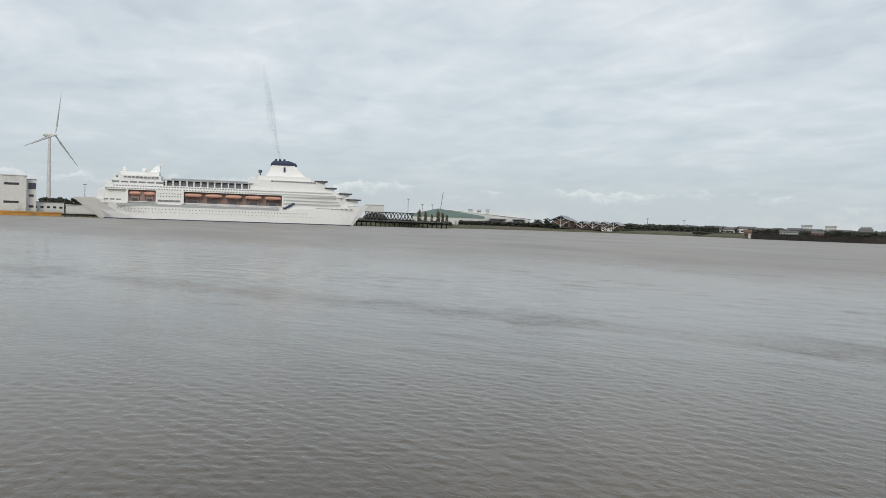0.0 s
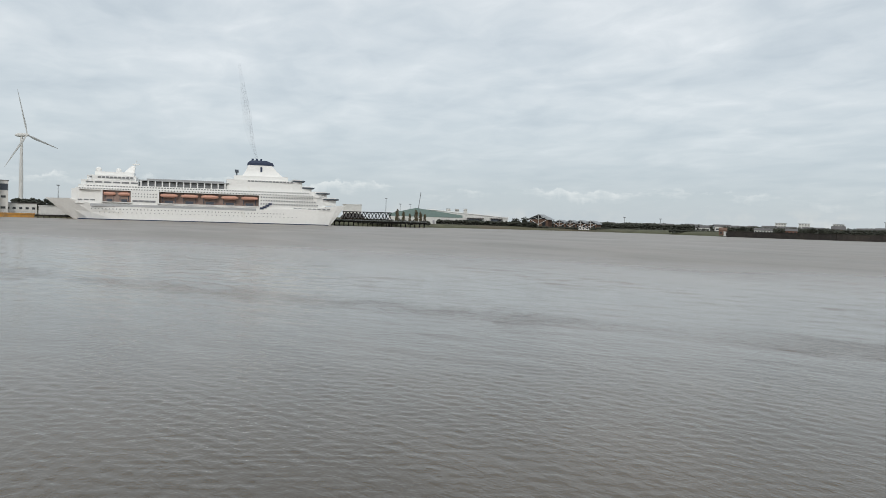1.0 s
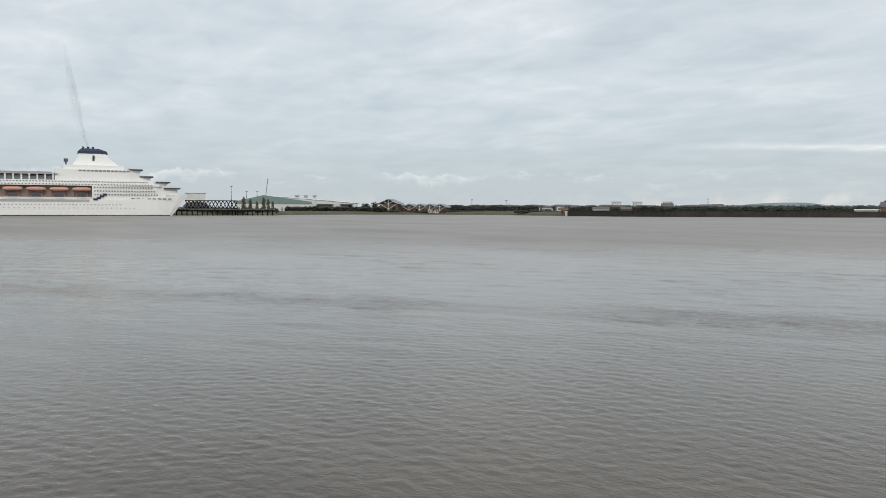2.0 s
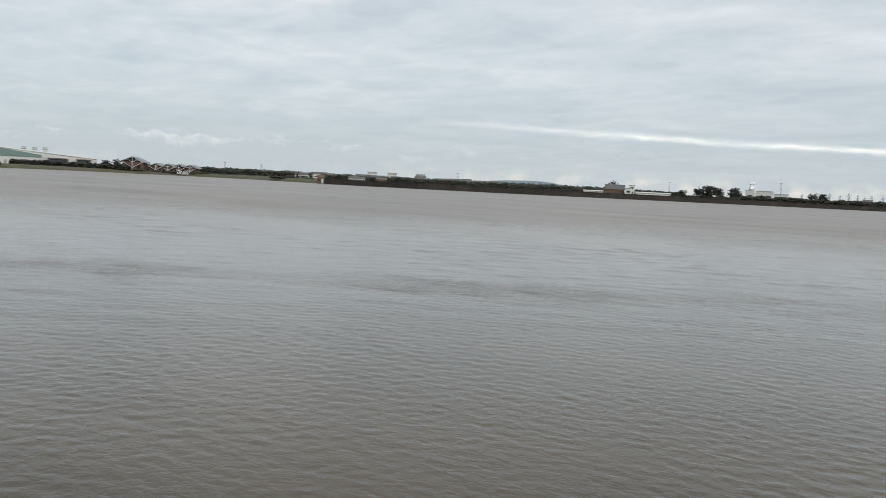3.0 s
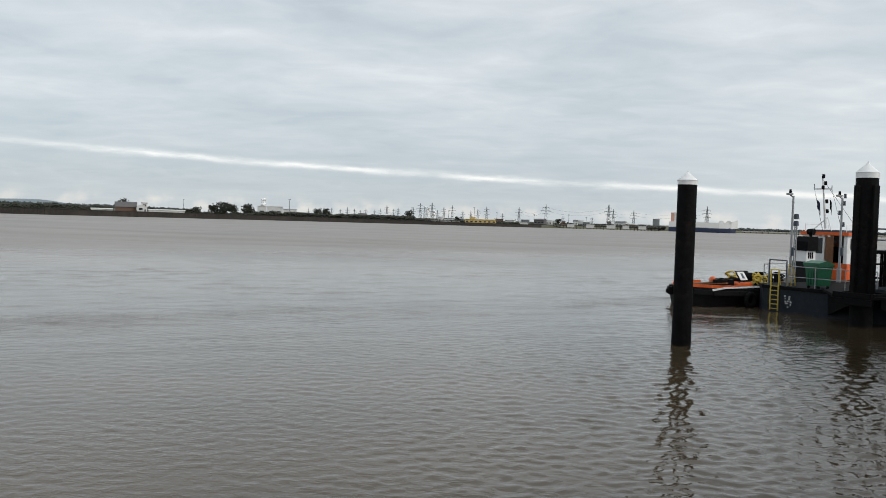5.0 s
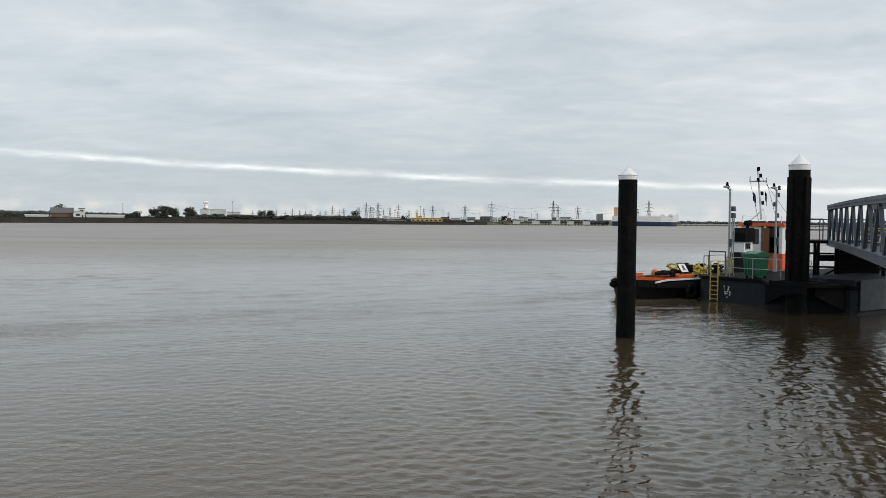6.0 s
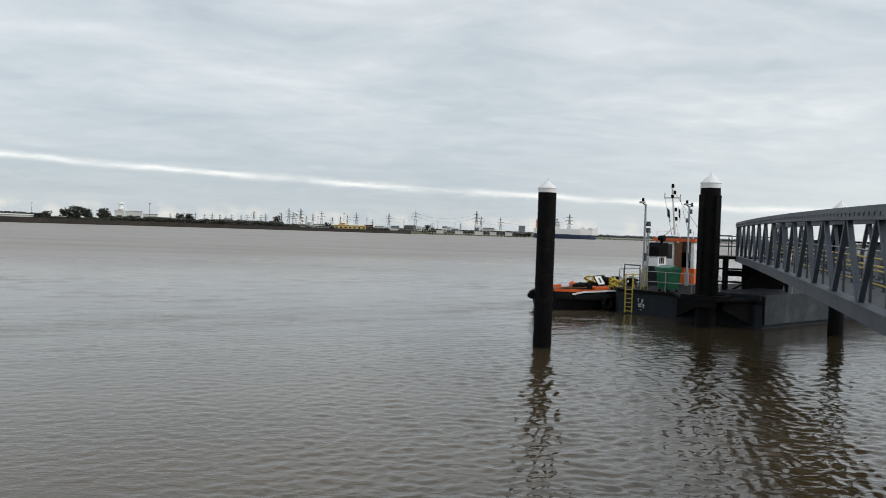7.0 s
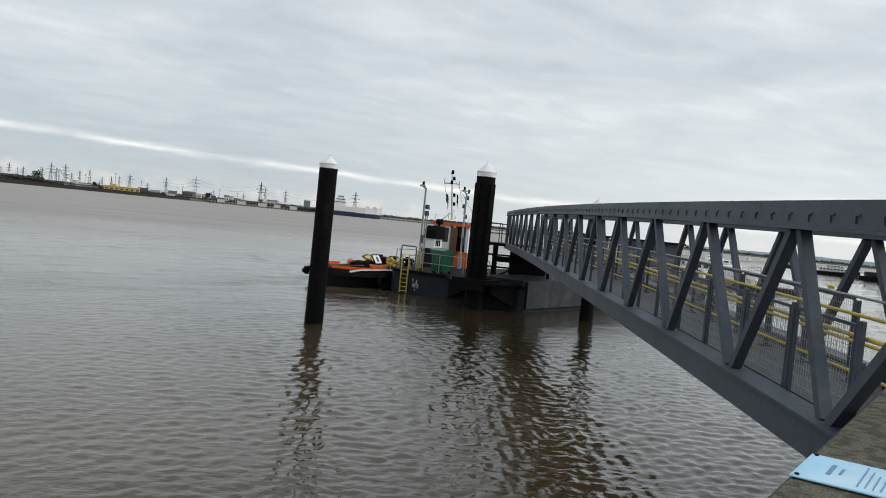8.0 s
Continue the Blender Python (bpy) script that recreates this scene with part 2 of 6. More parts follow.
M_GREEN = mat("green_plastic", (0.010, 0.115, 0.055), 0.4, 0, 0.15, 7, 0.1, (0.02, 0.07, 0.04), (0.58, 0.75), 2.0)
M_ORANGE = mat("orange_paint", (0.72, 0.12, 0.02), 0.5, 0, 0.15, 5, 0.15, (0.45, 0.10, 0.04), (0.6, 0.75), 1.5)
M_RUBBER = mat("black_rubber", (0.012, 0.012, 0.012), 0.8, 0, 0.3, 10, 0.3, spec=0.15)
M_WOOD = mat("varnished_wood", (0.20, 0.085, 0.035), 0.5, 0, 0.25, 8, 0.2)
M_DECK = mat("grating_deck", (0.075, 0.082, 0.090), 0.7, 0.2, 0.2, 30, 0.4)
M_STONE = mat("weathered_concrete", (0.128, 0.116, 0.086), 0.9, 0, 0.7, 60, 0.9, (0.050, 0.050, 0.034), (0.44, 0.58), 7.0)
M_GLASS = mat("dark_window", (0.03, 0.035, 0.04), 0.12, 0, 0.1, 2, 0.0)
M_LAND = mat("rough_grass", (0.085, 0.085, 0.045), 0.95, 0, 0.35, 0.06, 0.0, (0.11, 0.09, 0.06), (0.5, 0.65), 0.01)
M_SEAWALL = mat("dark_sea_wall", (0.030, 0.026, 0.023), 0.9, 0, 0.4, 0.4, 0.2, (0.052, 0.044, 0.036), (0.5, 0.65), 0.05)
M_LEAF = mat("tree_foliage", (0.046, 0.050, 0.036), 0.9, 0, 0.35, 0.4, 0.0, islands=0.45)
M_LEAF_DRY = mat("turning_foliage", (0.125, 0.105, 0.062), 0.9, 0, 0.3, 0.4, 0.0, islands=0.4)
# distance haze is put into this paler, greyer leaf colour
M_LEAF_HAZE = mat("hazed_foliage", (0.092, 0.108, 0.102), 0.9, 0, 0.3, 0.1, 0.0, islands=0.4)
M_BARK = mat("tree_bark", (0.06, 0.045, 0.035), 0.9, 0, 0.3, 3, 0.3)
M_BRICK = mat("brown_brick", (0.15, 0.09, 0.064), 0.9, 0, 0.2, 1, 0.2)
M_SHED = mat("pale_cladding", (0.62, 0.62, 0.60), 0.6, 0, 0.08, 0.5, 0.1, (0.48, 0.47, 0.44), (0.55, 0.75), 0.1)
M_ROOF = mat("slate_roof", (0.13, 0.125, 0.125), 0.8, 0, 0.25, 1.5, 0.2)
M_GREENROOF = mat("green_sheet_roof", (0.17, 0.245, 0.23), 0.6, 0, 0.12, 0.6, 0.1)
M_PYLON = mat("pylon_steel", (0.22, 0.235, 0.25), 0.6, 0.3, 0.1, 2, 0.0)
M_OCHRE = mat("ochre_cladding", (0.58, 0.42, 0.16), 0.7, 0, 0.12, 0.4, 0.1)
M_SHIPWIN = mat("ship_window", (0.20, 0.21, 0.22), 0.3, 0, 0.1, 2, 0.0)
M_STAGE = mat("orange_brown_paint", (0.50, 0.25, 0.05), 0.7, 0, 0.2, 0.4, 0.1, (0.30, 0.18, 0.07), (0.5, 0.7), 0.1)
M_NAVY = mat("navy_paint", (0.018, 0.032, 0.075), 0.45, 0, 0.15, 0.6, 0.1)
M_SHIP = mat("ship_white", (0.80, 0.80, 0.78), 0.45, 0, 0.04, 0.5, 0.05, (0.68, 0.66, 0.60), (0.60, 0.80), 0.06)
M_BAND = mat("pale_grey_paint", (0.40, 0.41, 0.42), 0.5, 0, 0.08, 0.5, 0.05)
M_SHADE = mat("shaded_recess", (0.30, 0.22, 0.19), 0.8, 0, 0.2, 0.4, 0.0)
M_LIFEBOAT = mat("lifeboat_orange", (0.58, 0.31, 0.23), 0.5, 0, 0.1, 1, 0.05)
M_BLUE = mat("sign_blue", (0.40, 0.72, 0.96), 0.35, 0, 0.06, 3, 0.0, (0.66, 0.85, 0.96), (0.45, 0.7), 1.5)


# ---- builders ----
def part(name, bm, material, parent=None, label=""):
    me = bpy.data.meshes.new(name)
    bm.to_mesh(me)
    bm.free()
    for m in material if isinstance(material, (list, tuple)) else (material,):
        me.materials.append(m)
    ob = new(name, me)
    ob.parent = parent
    if label:
        ob["label"] = label
    return ob


def empty(name, m, label, category, group="", kind=""):
    ob = new(name)
    ob.matrix_basis = m
    return tagged(ob, label, category, group, kind)


def box(bm, c, s, m=None, mi=0, bevel=0.0):
    b = bmesh.new() if bevel else bm
    vs = bmesh.ops.create_cube(b, size=1, matrix=(m or Matrix()) @ Matrix.Translation(c) @ Matrix.Diagonal((*s, 1)))["verts"]
    if bevel:
        bmesh.ops.bevel(b, geom=b.edges[:], offset=bevel, segments=1, affect="EDGES")
        off = [bm.verts.new(v.co) for v in b.verts]
        b.verts.index_update()
        for f in b.faces:
            bm.faces.new([off[v.index] for v in f.verts]).material_index = mi
        b.free()
    elif mi:
        for f in {f for v in vs for f in v.link_faces}:
            f.material_index = mi
    return bm


def tube(bm, p, q, r, r2=None, n=8, mi=0):
    p, q = Vector(p), Vector(q)
    d = q - p
    m = Matrix.Translation((p + q) / 2) @ d.to_track_quat("Z", "Y").to_matrix().to_4x4()
    vs = bmesh.ops.create_cone(bm, cap_ends=True, segments=n, radius1=r, radius2=r if r2 is None else r2, depth=d.length, matrix=m)["verts"]
    if mi:
        for f in {f for v in vs for f in v.link_faces}:
            f.material_index = mi
    return bm


def beam(bm, p, q, w, h, mi=0):
    """A bar of rectangular section from p to q, h measured upwards."""
    p, q = Vector(p), Vector(q)
    d = q - p
    z = Vector((0, 0, 1)) if abs(d.normalized().z) < 0.99 else Vector((1, 0, 0))
    x = d.cross(z).normalized()
    up = x.cross(d).normalized()
    m = Matrix((x, d.normalized(), up)).transposed().to_4x4()
    m.translation = (p + q) / 2
    return box(bm, (0, 0, 0), (w, d.length, h), m, mi)


def prism(bm, outline, z0, z1, mi=0):
    """A plan outline (counter-clockwise) drawn up from z0 to z1."""
    a = [bm.verts.new((x, y, z0)) for x, y in outline]
    b = [bm.verts.new((x, y, z1)) for x, y in outline]
    fs = [bm.faces.new(b), bm.faces.new(a[::-1])]
    n = len(outline)
    fs += [bm.faces.new((a[i], a[(i + 1) % n], b[(i + 1) % n], b[i])) for i in range(n)]
    for f in fs:
        f.material_index = mi
    return bm


def loft(bm, rings, mi=0, caps=True):
    """Skin through rings of equally many points."""
    vs = [[bm.verts.new(p) for p in r] for r in rings]
    n = len(rings[0])
    fs = []
    for a, b in zip(vs, vs[1:]):
        fs += [bm.faces.new((a[i], a[(i + 1) % n], b[(i + 1) % n], b[i])) for i in range(n)]
    if caps:
        fs += [bm.faces.new(vs[0][::-1]), bm.faces.new(vs[-1])]
    for f in fs:
        f.material_index = mi
    return bm


def polar(az, d, z=0.0):
    """A place by its bearing from the viewpoint (degrees, clockwise from the y axis) and distance."""
    a = radians(az)
    return Vector((d * math.sin(a), d * math.cos(a), z))


def facing(az, d, z=0.0, turn=0.0):
    """A pose at a bearing and distance whose y axis points away from the viewpoint."""
    p = polar(az, d, z)
    return pose(p.x, p.y, p.z, 0, 0, -az + turn)


def high(el, d):
    return EYE + d * math.tan(radians(el))


# ---- water and land ----
def water():
    """One sheet to the horizon; short wind waves are modelled where they can be told apart, finest around the camera's
    viewpoint.
    """
    rng = np.random.default_rng(7)
    r = [0.5, 3.0, 6.0]
    while r[-1] < 300:
        r.append(max(r[-1] * 1.0054, r[-1] + 0.055))
    while r[-1] < 4800:
        r.append(r[-1] * 1.09)
    r = np.array(r)
    az = np.radians(np.concatenate((np.arange(-180, -104, 4.0), np.arange(-104, -28, 0.30), np.arange(-28, 34, 0.17), np.arange(34, 62, 0.3), np.arange(62, 180, 4.0))))
    R, A = np.meshgrid(r, az, indexing="ij")
    X, Y = R * np.sin(A), R * np.cos(A)
    cell = np.gradient(r)[:, None] * np.ones_like(A)
    cell = np.maximum(cell, R * np.gradient(az)[None, :])
    # slow patches of livelier and calmer water
    patch = np.zeros_like(X)
    for _ in range(6):
        a, lam = rng.uniform(0, 6.28), rng.uniform(12, 40)
        patch += np.sin((X * np.cos(a) + Y * np.sin(a)) * 6.283 / lam + rng.uniform(0, 6.28))
    patch = 1.0 + 0.16 * patch
    Z = np.zeros_like(X)
    for k in range(80):
        lam = 0.16 * (0.68 / 0.16) ** rng.random()
        a = radians(120) + rng.normal(0, 0.75)
        amp = WAVE_SLOPE * (0.45 / lam) ** 0.6 * lam / 6.283
        keep = np.clip((lam / cell - 1.9) / 1.5, 0, 1)
        Z += keep * amp * np.sin((X * np.cos(a) + Y * np.sin(a)) * 6.283 / lam + rng.uniform(0, 6.28))
    # chop steepens with bearing from the viewpoint, set to fit the camera's view
    chop = 0.46 + 0.72 / (1 + np.exp(-(np.degrees(A) + 18) / 7.0))
    Z *= patch * chop * np.clip((300 - R) / 120, 0, 1)
    # longer wind waves out in the stream
    for k in range(36):
        lam = 0.9 * (4.5 / 0.9) ** rng.random()
        a = radians(120) + rng.normal(0, 0.55)
        keep = np.clip((lam / cell - 1.9) / 1.5, 0, 1) * np.clip((R - 20) / 40, 0, 1) * np.clip((300 - R) / 80, 0, 1)
        Z += keep * patch * 0.011 * lam / 6.283 * np.sin((X * np.cos(a) + Y * np.sin(a)) * 6.283 / lam + rng.uniform(0, 6.28))
    n, m = R.shape
    me = bpy.data.meshes.new("water")
    idx = np.arange(n * m).reshape(n, m)
    nxt = np.roll(idx, -1, axis=1)
    quads = np.stack((idx[:-1], idx[1:], nxt[1:], nxt[:-1]), axis=-1).reshape(-1, 4)[:, ::-1]
    me.from_pydata(np.stack((X, Y, Z), axis=-1).reshape(-1, 3), [], np.vstack((quads,)))
    me.polygons.foreach_set("use_smooth", np.ones(len(me.polygons), dtype=bool))
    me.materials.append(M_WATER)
    return tagged(new("water", me), "wide grey-brown tidal river with small ripples", "river", kind="structure")


WAVE_SLOPE = 0.020
WATER = water()

# bearing, distance of the far waterline
SHORE = ((-150, 760), (-120, 740), (-95, 745), (-88, 745), (-72, 745), (-68, 800), (-62, 950), (-56, 1000), (-50, 900), (-46.3, 770), (-40, 715),
         (-30, 735), (-20, 840), (-10, 980), (0, 1120), (4, 1250), (10, 1500), (16, 1900), (24, 2300), (32, 2600), (45, 2700), (60, 2600), (80, 2600))


def shore_d(az):
    return float(np.interp(az, [s[0] for s in SHORE], [s[1] for s in SHORE]))


def far_bank():
    """One sheet of land from the far waterline to the horizon, low and slightly rolling."""
    bm = bmesh.new()
    rows = []
    for i in range(231):
        az = -150 + i
        d0 = shore_d(az)
        row = []
        for k, (dd, z) in enumerate(((-2, -0.6), (6, 1.6), (22, 3.6), (60, 4.0), (300, 4.4), (900, 6.0), (1700, 12.0), (4700, 10.0))):
            d = min(d0 + dd, 4750 + k)
            rise = noise.noise((az * 0.09, k * 1.3, 0.5)) * (0.3 if k < 4 else 1.0 if k < 6 else 9.0)
            if k >= 6 and az > 18:
                rise *= 0.6
            row.append(bm.verts.new(polar(az, d, z + rise)))
        rows.append(row)
    for a, b in zip(rows, rows[1:]):
        for k in range(len(a) - 1):
            bm.faces.new((a[k], b[k], b[k + 1], a[k + 1]))
    bmesh.ops.recalc_face_normals(bm, faces=bm.faces)
    return tagged(part("ground", bm, M_LAND), "low grassy far river bank", "ground", kind="structure")


far_bank()


def sea_wall():
    """The dark flood wall along the water, in straight lengths with a coping and buttress joints."""
    wall = empty("flood_wall", pose(0, 0, 0), "long dark flood wall along the far waterline", "wall", kind="structure")
    az = [-46.3 + 2.2 * i for i in range(23)]
    for a, b in zip(az, az[1:]):
        bm = bmesh.new()
        d0, d1 = shore_d(a) - 6, shore_d(b) - 6
        h0 = 4.75 if a < -18 else 4.0 + max(0, -a) * 0.04
        p, q = polar(a, d0, h0 / 2 - 0.4), polar(b, d1, h0 / 2 - 0.4)
        beam(bm, p, q, 1.2, h0 + 0.8)
        beam(bm, p + Vector((0, 0, h0 / 2 + 0.5)), q + Vector((0, 0, h0 / 2 + 0.5)), 1.8, 0.35)
        n = 3
        for k in range(n):
            c = p.lerp(q, (k + 0.5) / n)
            c -= c.normalized() * 0.5
            box(bm, c, (0.5, 0.5, h0 + 0.6))
        part("wall_length", bm, M_SEAWALL, wall)


sea_wall()


# ---- quay ----
QUAY = pose(3.26, 3.08, 0, 0, 0, 35.9)  # x along the quay, y out over the river; origin on the wall's edge


def quay():
    bm = bmesh.new()
    box(bm, (0, -0.55, 1.45), (70, 1.1, 3.7), bevel=0.03)
    ob = part("quay_wall", bm, M_STONE)
    ob.matrix_basis = QUAY
    tagged(ob, "mottled brown weathered concrete river wall", "wall", kind="structure")
    bm = bmesh.new()
    box(bm, (0, -9.1, 1.2), (70, 16, 2.6))
    ob = part("pavement", bm, M_STONE)
    ob.matrix_basis = QUAY
    tagged(ob, "paved promenade behind the river wall", "pavement", kind="structure")


quay()


# ---- mooring piles ----
def pile(x, y, r, top, cap, name_label, guides=False):
    thing = empty("mooring_pile", pose(x, y, 0), name_label, "pile", "mooring piles")
    bm = bmesh.new()
    rings = []
    for z, k in ((-4, 1.03), (0.0, 1.02), (0.3, 1.03), (0.5, 1.0), (2.0, 1.0), (2.04, 1.012), (2.1, 1.0), (top - cap, 1.0)):
        rings.append([(r * k * math.cos(a), r * k * math.sin(a), z) for a in (2 * math.pi * i / 32 for i in range(32))])
    loft(bm, rings)
    part("shaft", bm, M_BLACK, thing, "black tarred steel shaft")
    bm = bmesh.new()
    c = r * 1.02
    rings = [[(c * k * math.cos(a), c * k * math.sin(a), z) for a in (2 * math.pi * i / 32 for i in range(32))]
             for z, k in ((top - cap, 1.0), (top - cap * 0.70, 1.0), (top - cap * 0.68, 1.04), (top - cap * 0.64, 1.03), (top - 0.02, 0.06), (top + 0.05, 0.03))]
    loft(bm, rings)
    part("cap", bm, M_WHITE, thing, "white conical cap")
    if guides:
        for a in (200, 290, 20, 110):
            bm = bmesh.new()
            box(bm, (r + 0.06, 0, (top - cap - 0.35 + 1.0) / 2), (0.14, 0.30, top - cap - 0.35 - 1.0), pose(0, 0, 0, 0, 0, a), bevel=0.02)
            part("rubbing_strip", bm, M_BLACK, thing)
    return thing


P1 = pile(6.55, 31.45, 0.355, 6.58, 0.50, "black steel mooring pile with a white conical cap")
bm = bmesh.new()
box(bm, (-0.44, 0.2, 2.05), (0.18, 0.24, 0.30), bevel=0.03)
box(bm, (-0.55, 0.2, 2.03), (0.10, 0.14, 0.16), bevel=0.02)
part("bracket", bm, M_BLACK, P1)
P2 = pile(16.80, 40.35, 0.50, 7.86, 0.76, "thick black guide pile with a white conical cap beside the pontoon", True)
P3 = pile(22.5, 38.2, 0.36, 6.58, 0.54, "black steel mooring pile with a white conical cap behind the gangway")


# ---- pontoon ----
PON = pose(19.5, 40.0, 0, 0, 0, 35.9)  # near corner; x along the quay, y out over the river
DECK = 1.4
SHORE_DECK = 1.72


def rail_run(bm_p, bm_r, pts, h, r=0.022, rails=(1.0, 0.5), every=1.6):
    for a, b in zip(pts, pts[1:]):
        a, b = Vector(a), Vector(b)
        n = max(1, round((b - a).length / every))
        for i in range(n + 1):
            c = a.lerp(b, i / n)
            tube(bm_p, c, c + Vector((0, 0, h)), r * 1.15, n=6)
        for k in rails:
            tube(bm_r, a + Vector((0, 0, h * k)), b + Vector((0, 0, h * k)), r, n=6)


def pontoon():
    t = empty("pontoon", PON, "dark grey steel landing pontoon with railings", "pontoon")
    bm = bmesh.new()
    L, W = 30.0, 9.8
    out = [(0.25, 0), (L, 0), (L, W), (0.9, W), (0, W - 0.9), (0, 0.25)]
    prism(bm, out, -0.9, DECK)
    part("hull", bm, M_PONTOON, t, "dark grey scuffed steel hull")
    # raised shore side; the light on this face is put into paler, scuffed plating
    bm = bmesh.new()
    prism(bm, [(0.02, 0.05), (L - 0.1, 0.05), (L - 0.1, 3.4), (0.02, 3.4)], DECK + 0.034, SHORE_DECK)
    part("raised_deck", bm, M_PONTOON, t)
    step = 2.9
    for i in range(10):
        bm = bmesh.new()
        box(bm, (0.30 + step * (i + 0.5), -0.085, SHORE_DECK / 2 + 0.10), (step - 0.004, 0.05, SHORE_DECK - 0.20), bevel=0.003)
        part("side_plate", bm, M_PLATING_LIT, t, "scuffed grey side plating, coloured paler as if lit")
    bm = bmesh.new()
    prism(bm, [(x * 1.0 + (-0.06 if x < 1 else 0.06), y + (-0.06 if y < 1 else 0.06)) for x, y in out], DECK - 0.16, DECK + 0.03)
    part("rubbing_band", bm, M_BLACK, t)
    # white scrawl of scraped paint on the end
    bm = bmesh.new()
    for i in range(16):
        y, z = 7.3 + random.uniform(-0.22, 0.22), 0.55 + random.uniform(-0.32, 0.36)
        box(bm, (-0.004, y, z), (0.008, random.uniform(0.03, 0.10), random.uniform(0.03, 0.10)), pose(0, 0, 0))
    tagged(part("paint_mark", bm, M_SHED, t, "pale worn paint mark"), kind="stuff")
    # rails round the river and end sides
    bp, br = bmesh.new(), bmesh.new()
    rail_run(bp, br, [(0.15, 2.4, DECK), (0.15, 7.5, DECK)], 1.15)
    rail_run(bp, br, [(0.15, 8.7, DECK), (1.0, 9.65, DECK), (3.0, 9.65, DECK)], 1.15)
    rail_run(bp, br, [(3.6, 0.15, SHORE_DECK), (L - 0.2, 0.15, SHORE_DECK)], 1.0)
    bp.free()
    for run in (((0.15, 2.4), (0.15, 7.5)), ((0.15, 8.7), (1.0, 9.65)), ((1.0, 9.65), (3.0, 9.65)), ((3.6, 0.15), (L - 0.2, 0.15))):
        a, b = Vector((*run[0], DECK)), Vector((*run[1], DECK))
        n = max(1, round((b - a).length / 1.6))
        for i in range(n + 1):
            post = bmesh.new()
            tube(post, a.lerp(b, i / n), a.lerp(b, i / n) + Vector((0, 0, 1.15)), 0.026, n=6)
            part("rail_post", post, M_GALV, t)
    part("guard_rail", br, M_GALV, t)
    # yellow boarding ladder over the end
    bm = bmesh.new()
    for y in (7.85, 8.35):
        beam(bm, (-0.09, y, 0.05), (-0.09, y, DECK + 0.9), 0.05, 0.06)
        tube(bm, (-0.09, y, DECK + 0.9), (0.55, y, DECK + 0.9), 0.03)
        tube(bm, (0.55, y, DECK + 0.9), (0.75, y, DECK), 0.03)
    part("ladder_rail", bm, M_YELLOW, t, "yellow painted ladder rails")
    bm = bmesh.new()
    for i in range(6):
        tube(bm, (-0.09, 7.85, 0.15 + 0.25 * i), (-0.09, 8.35, 0.15 + 0.25 * i), 0.022, n=6)
    part("rung", bm, M_YELLOW, t)
    # bracket that holds the guide pile
    loc = PON.inverted() @ Vector((16.85, 40.35, 0))
    bm = bmesh.new()
    prism(bm, [(-0.05, 0.3), (-0.05, 5.2), (loc.x - 0.9, loc.y + 0.95), (loc.x - 0.9, loc.y - 0.95)][::-1], DECK - 0.02, DECK + 0.10)
    part("guide_plate", bm, M_BLACK, t, "black steel pile guide plate")
    for y0, y1 in ((0.5, loc.y - 0.72), (4.8, loc.y + 0.72)):
        bm = bmesh.new()
        loft(bm, [[(-0.06, y0 - 0.06, DECK - 0.03), (-0.06, y0 + 0.06, DECK - 0.03), (-0.06, y0 + 0.06, 0.15), (-0.06, y0 - 0.06, 0.15)],
                  [(loc.x + 0.2, y1 - 0.06, DECK - 0.03), (loc.x + 0.2, y1 + 0.06, DECK - 0.03), (loc.x + 0.2, y1 + 0.06, DECK - 0.45), (loc.x + 0.2, y1 - 0.06, DECK - 0.45)]])
        part("guide_web", bm, M_BLACK, t, "tapered black web plate")
    bm = bmesh.new()
    beam(bm, (loc.x - 0.95, loc.y - 1.0, DECK - 0.18), (loc.x - 0.95, loc.y + 1.0, DECK - 0.18), 0.14, 0.30)
    part("guide_lip", bm, M_BLACK, t)
    for k in (-0.85, 0.85):
        bm = bmesh.new()
        beam(bm, (loc.x + k, loc.y - 0.95, DECK + 0.12), (loc.x + k, loc.y + 0.95, DECK + 0.12), 0.22, 0.26)
        part("guide_beam", bm, M_BLACK, t)
        bm = bmesh.new()
        beam(bm, (loc.x - 0.73, loc.y + k, DECK + 0.12), (loc.x + 0.73, loc.y + k, DECK + 0.12), 0.22, 0.25)
        part("guide_beam", bm, M_BLACK, t)
    return t


pontoon()


